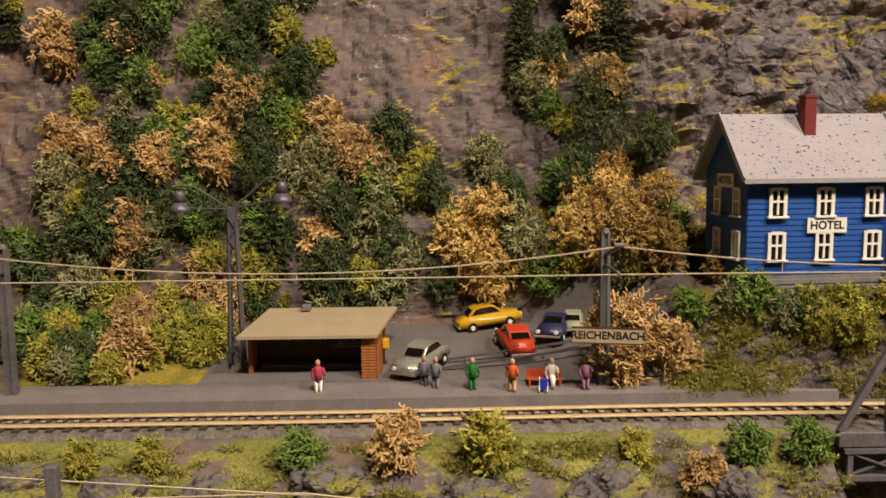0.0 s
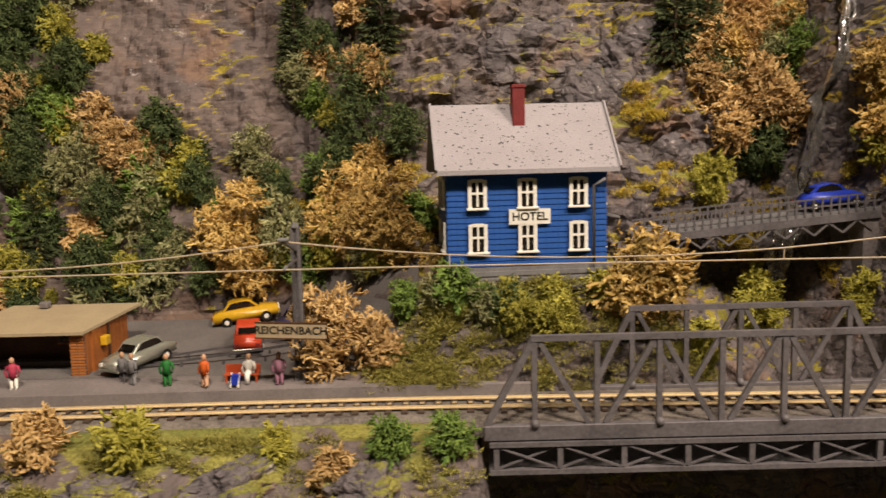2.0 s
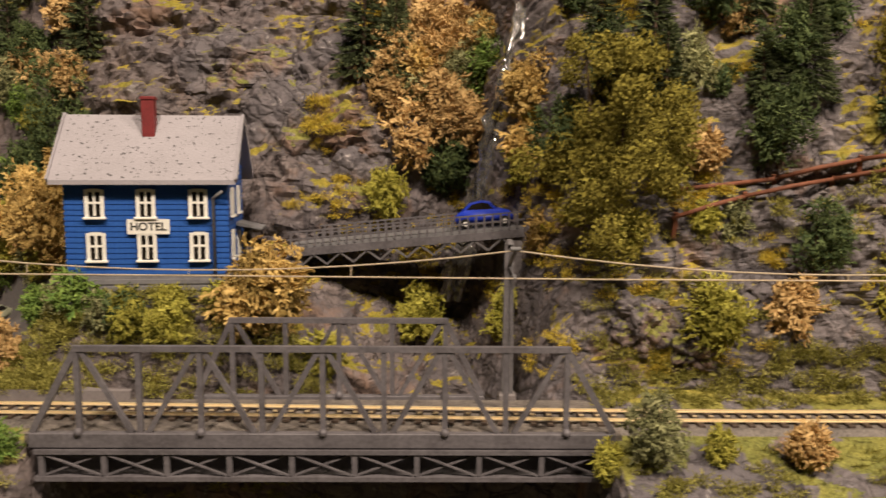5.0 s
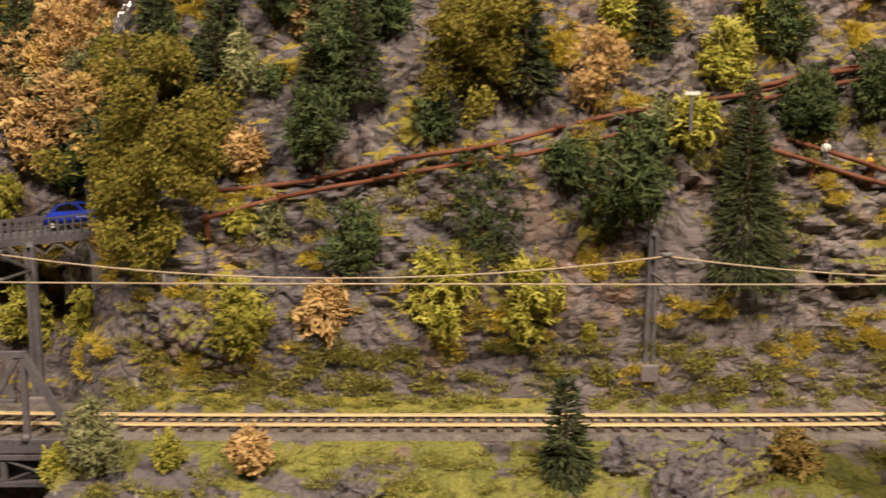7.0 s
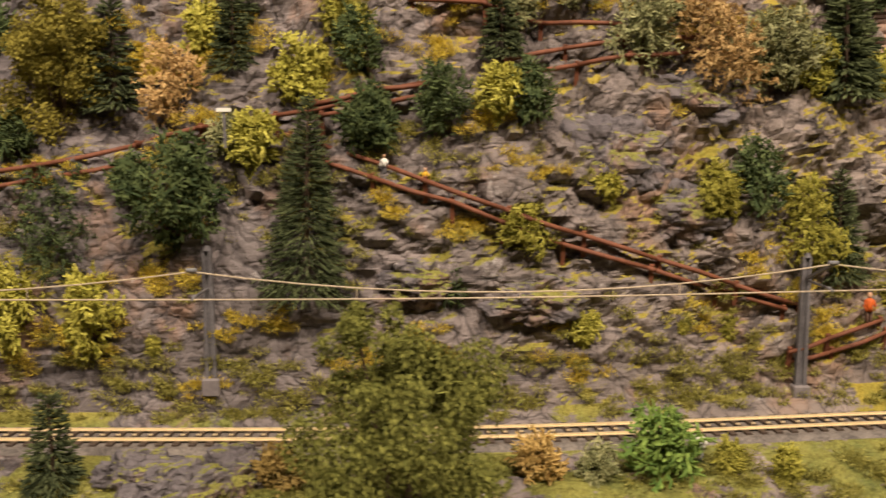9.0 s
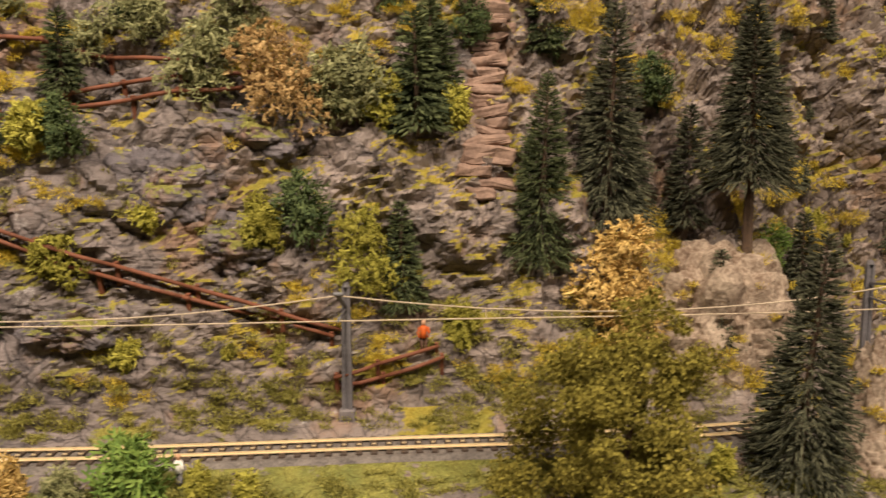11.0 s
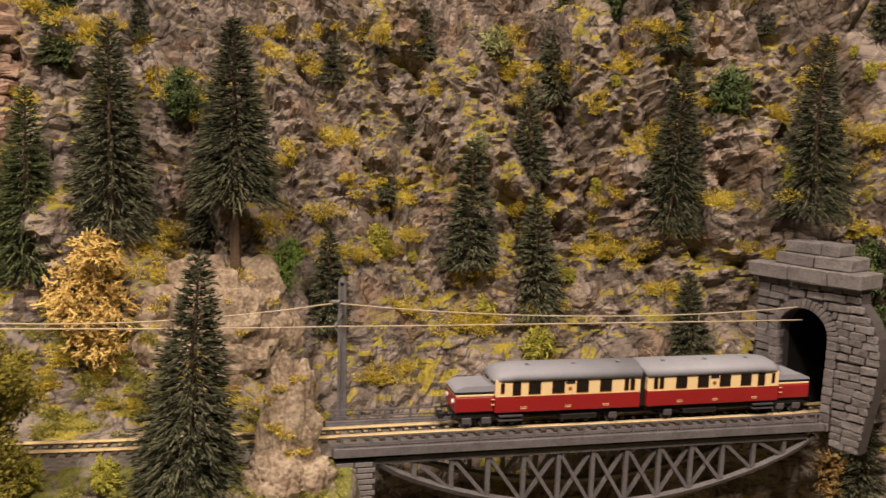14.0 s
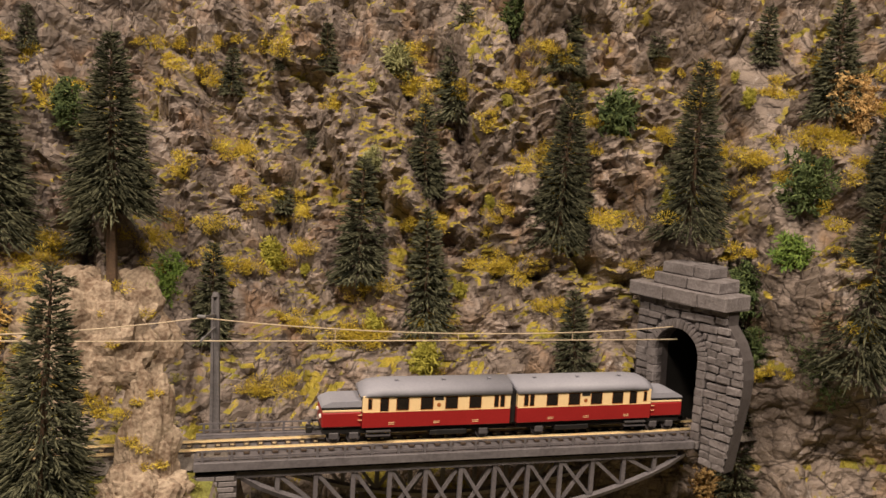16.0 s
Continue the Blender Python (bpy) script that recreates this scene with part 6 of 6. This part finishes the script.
for s, dz in ((-1, 0.0), (1, 0.3)):
    part("arm", tube(new_bm(), [(0, 0, 5.65), (s * 1.3, -0.1, 6.5 + dz), (s * 1.75, -0.1, 6.55 + dz), (s * 1.85, -0.1, 6.3 + dz)], 0.04, 6), M_DARKSTEEL, lamp)
    part("brace", tube(new_bm(), [(0, 0, 5.7), (s * 1.7, -0.1, 5.75 + dz)], 0.035, 5), M_DARKSTEEL, lamp)
    head = part("lamp_housing", tube(new_bm(), [(s * 1.85, -0.1, 6.38 + dz), (s * 1.85, -0.1, 6.3 + dz), (s * 1.85, -0.1, 5.95 + dz)], [0.1, 0.2, 0.19], 14), M_LAMPGREY, lamp, "violet-grey lamp housing", True)
    part("shade", tube(new_bm(), [(s * 1.85, -0.1, 5.95 + dz), (s * 1.85, -0.1, 5.75 + dz), (s * 1.85, -0.1, 5.6 + dz)], [0.2, 0.34, 0.38], 16), M_LAMPGREY, head, "flared lamp shade", True)
    part("bulb", tube(new_bm(), [(s * 1.85, -0.1, 5.6 + dz), (s * 1.85, -0.1, 5.4 + dz)], [0.14, 0.06], 10), M_WHITE, head, "clear bulb")


# ---- footbridge with the blue car, and the stream ----
def make_road_bridge():
    p, q = Vector((-12.4, 7.9, 4.42)), Vector((-2.9, 7.2, 5.38))
    root = thing("road_bridge", at(0, 0, 0), "narrow grey wooden road bridge over the stream", "bridge")
    d = (q - p).normalized()
    n = Vector((-d.y, d.x, 0)).normalized()
    part("deck", bar(new_bm(), p, q, 1.9, 0.16), M_PLINTH, root, "grey planked deck")
    for s in (-1, 1):
        o = n * s * 0.95
        part("beam", bar(new_bm(), p + o - Vector((0, 0, 0.2)), q + o - Vector((0, 0, 0.2)), 0.14, 0.3), M_STEEL, root)
        for h in (0.62, 0.32):
            part("handrail", bar(new_bm(), p + o + Vector((0, 0, h)), q + o + Vector((0, 0, h)), 0.07, 0.06), M_STEEL, root)
        L = (q - p).length
        for k in range(30):
            c = p + o + d * (L * (k + 0.5) / 30)
            part("baluster", bar(new_bm(), c, c + Vector((0, 0, 0.6)), 0.07), M_STEEL, root)
        low = [p + o + d * (L * k / 18) - Vector((0, 0, 0.35 + (0.42 if k % 2 else 0.0))) for k in range(1, 18)]
        for a, b in zip(low, low[1:]):
            part("strut", bar(new_bm(), a, b, 0.07, 0.07, (0, 1, 0)), M_MAST, root)
    for t in (0.0, 0.97):
        c = p + (q - p) * t
        part("abutment", B(c.x - 0.6, c.x + 0.5, c.y - 0.9, c.y + 1.2, -2, c.z - 0.4), M_STONE, root, "grey stone abutment")


make_road_bridge()
car("blue_car", at(-4.6, 7.3, 5.29, 0, -5.8, -4, 0.95), M_BLUECAR, "bright blue rounded model car on the bridge", True)
bm = new_bm()
prev = None
for k, (x, z) in enumerate(((-3.1, 14.5), (-3.2, 13.3), (-3.7, 11.3), (-4.1, 9.6), (-4.4, 8.0), (-4.7, 6.4), (-5.2, 4.4), (-5.6, 3.0), (-5.8, 1.8))):
    y = face_y(x, z) - 0.12
    w = 0.3 + 0.04 * k
    ring = [bm.verts.new((x + w * (i / 3 - 1), y - 0.16 * math.sin(i * 1.3 + k * 2) - 0.1, z + 0.08 * math.sin(i * 2 + k))) for i in range(7)]
    if prev:
        for i in range(6):
            bm.faces.new((prev[i], ring[i], ring[i + 1], prev[i + 1]))
    prev = ring
bmesh.ops.subdivide_edges(bm, edges=bm.edges[:], cuts=2, use_grid_fill=True, smooth=0.6, fractal=0.9, seed=4)
solo("water", bm, M_FALL, at(0, 0, 0), "glossy resin stream falling down the rock", "waterfall", kind="structure", smooth=True)


# ---- rust-brown rail fences along the hill paths ----
def fence(points, lift=0.0):
    root = thing("rail_fence", at(0, 0, 0), "rust-brown wooden rail fence beside a hill path", "fence", "rail fences on the hillside")
    pts = [Vector((x, face_y(x, z) - 0.22, z + lift)) for x, z in points]
    rr = random.Random(len(points) + int(points[0][0] * 10))
    for a, b in zip(pts, pts[1:]):
        m = (a + b) / 2 + Vector((0, -0.05, rr.uniform(-0.08, 0.05)))
        part("rail", tube(new_bm(), [a - (b - a) * 0.06, m, b + (b - a) * 0.04], [0.08, 0.09, 0.075], 6), M_WOODRED, root, smooth=True)
    for p in pts:
        part("post", bar(new_bm(), p + Vector((0, 0.05, 0.14)), p + Vector((0, 0.3, -0.75)), 0.15), M_WOODRED, root)


for line in ([(1.6, 7.0), (5.4, 7.4), (8.2, 8.1), (10.7, 8.5), (13.8, 9.2), (16.3, 9.8), (18.9, 10.2), (21.9, 10.8), (24.7, 11.5)],
             [(1.7, 6.1), (4.2, 6.8), (7.4, 7.4), (10.5, 8.0), (14.8, 8.8), (16.3, 9.1)],
             [(19.4, 9.5), (22.7, 8.5), (24.1, 8.0), (26.9, 7.0), (29.5, 6.1), (32.2, 5.2), (35.1, 4.2), (37.5, 3.4)],
             [(19.6, 9.0), (22.3, 8.1), (25.0, 7.3), (26.7, 6.6), (28.8, 5.8), (31.9, 4.9), (34.5, 4.0), (36.9, 3.3)],
             [(27.0, 12.2), (29.1, 12.6), (31.3, 12.9), (34.1, 13.1), (36.7, 13.3)],
             [(27.4, 11.7), (29.5, 12.0), (31.3, 12.3), (34.1, 12.6), (36.6, 12.7)],
             [(23.6, 14.3), (26.2, 14.2), (28.3, 13.6), (31.1, 13.5)],
             [(20.3, 10.6), (22.2, 11.1), (24.4, 11.3)], [(20.5, 10.2), (22.6, 10.6), (24.2, 10.9)],
             [(37.1, 1.8), (38.6, 2.2), (40.8, 2.7)], [(37.2, 1.4), (38.8, 1.7), (41.0, 2.3)]):
    fence(line)
plate = thing("direction_sign", at(17.7, 1.2, 9.4), "small white sign plate on a thin post", "sign")
part("post", B(-0.04, 0.04, -0.04, 0.04, -0.3, 0.9), M_MAST, plate)
part("plate", B(-0.24, 0.24, -0.08, -0.04, 0.84, 0.96, bevel=0.01), M_WHITE, plate)


# ---- loose and standing rocks ----
def rock(x, y, z, sx, sy, sz, seed, label="grey and ochre plaster rock", name="rock", rz=0.0, paint=None):
    bm = new_bm()
    bmesh.ops.create_icosphere(bm, subdivisions=5, radius=1.0)
    off = Vector((seed * 3.1, seed * 1.7, seed * 0.9))
    for v in bm.verts:
        q = v.co.copy()
        far, _ = noise.voronoi(q * 1.5 + off)
        far2, _ = noise.voronoi(q * 3.6 + off)
        d = 0.42 * (min(far[1] - far[0], 0.5) - 0.25) + 0.2 * (min(far2[1] - far2[0], 0.4) - 0.2) + 0.16 * noise.fractal(q * 2 + off, 0.9, 2.1, 4)
        b = Vector((q.x * sx, q.y * sy, q.z * sz))
        v.co = b * (1 + d)
    return solo(name, bm, paint or M_GROUND, at(x, y, z, 0, 0, rz), label, "rock", "rocks beside the track", smooth=False)


rock(56.4, 2.1, 0.2, 1.1, 0.7, 3.35, 3, "tall reddish rock pinnacle before the bridge", "rock_pinnacle", paint=M_BUFFROCK)
rock(56.3, 1.6, -1.2, 1.7, 1.3, 1.7, 8, "low reddish rock at the foot of the pinnacle", paint=M_BUFFROCK)
rock(52.2, 7.4, 3.0, 3.3, 2.4, 3.4, 5, "broad pale rock bluff above the track", "rock_bluff", paint=M_BUFFROCK)
for k, (x, y, z, sx, sz) in enumerate(((15.8, -2.2, -0.7, 1.5, 0.95), (18.6, -2.1, -0.6, 1.2, 1.0), (7.5, -3.0, -1.3, 1.1, 0.7), (17.2, -3.0, -1.0, 1.9, 1.2), (-42.5, -2.4, -1.2, 1.5, 0.8), (-33.6, -2.5, -1.2, 1.2, 0.7),
                                       (-36.9, -2.7, -1.3, 1.1, 0.6), (-25.8, -2.6, -1.4, 1.7, 0.8), (-22.2, -2.8, -1.5, 1.2, 0.8), (-29.5, -2.9, -1.5, 1.2, 0.6), (-39.5, -2.9, -1.3, 1.1, 0.7))):
    rock(x, y, z, sx, 0.9, sz, 20 + k, rz=R.uniform(0, 90))
for k, (x, z, sx, sz) in enumerate(((-13, 8.5, 3.0, 2.6), (-10.2, 6.2, 2.2, 2.4), (-15.5, 11.5, 3.2, 2.0), (-11, 11.0, 2.4, 2.2), (0.6, 2.2, 1.5, 1.5), (2.4, 1.4, 1.2, 1.0), (30.5, 8.6, 2.4, 1.8), (33.2, 6.6, 2.2, 1.3), (27.8, 3.8, 2.0, 1.1), (33.5, 10.6, 2.6, 1.4), (24.0, 4.4, 1.8, 0.9))):
    rock(x, hill_y(x, z) + 0.8, z, sx, 1.3, sz, 50 + k, "craggy grey-brown rock outcrop on the hillside", "rock_outcrop")


def rock_column(x, z0, z1, wide, seed):
    """A rib of stacked, broken rock layers that stands out of the hill."""
    rr = random.Random(seed)
    bm = new_bm()
    z = z0
    while z < z1:
        tall, w, off = rr.uniform(0.3, 0.8), wide * rr.uniform(0.6, 1.15), rr.uniform(-0.3, 0.3)
        y = face_y(x, z) - 0.15 + rr.uniform(-0.2, 0.15)
        slab = box(new_bm(), off - w / 2, off + w / 2, y, y + 1.8, z, z + tall, bevel=0.09)
        bmesh.ops.subdivide_edges(slab, edges=slab.edges[:], cuts=2, use_grid_fill=True)
        lean = math.radians(rr.uniform(-9, 9))
        for v in slab.verts:
            v.co.z += (v.co.x - off) * math.tan(lean)
            q = v.co.copy()
            v.co += Vector((noise.fractal(q * 0.9, 0.8, 2.1, 3), noise.fractal(q * 0.9 + Vector((5, 1, 2)), 0.8, 2.1, 3), 0.5 * noise.fractal(q * 1.4, 0.8, 2, 2))) * 0.32
        me = bpy.data.meshes.new("slab")
        slab.to_mesh(me)
        slab.free()
        bm.from_mesh(me)
        bpy.data.meshes.remove(me)
        z += tall * 0.9
    solo("rock_column", bm, M_TANROCK, at(x, 0, 0), "tan and pink rib of stacked broken rock layers", "rock", "rocks on the hillside")


rock_column(42.6, 8.2, 16.5, 2.0, 4)
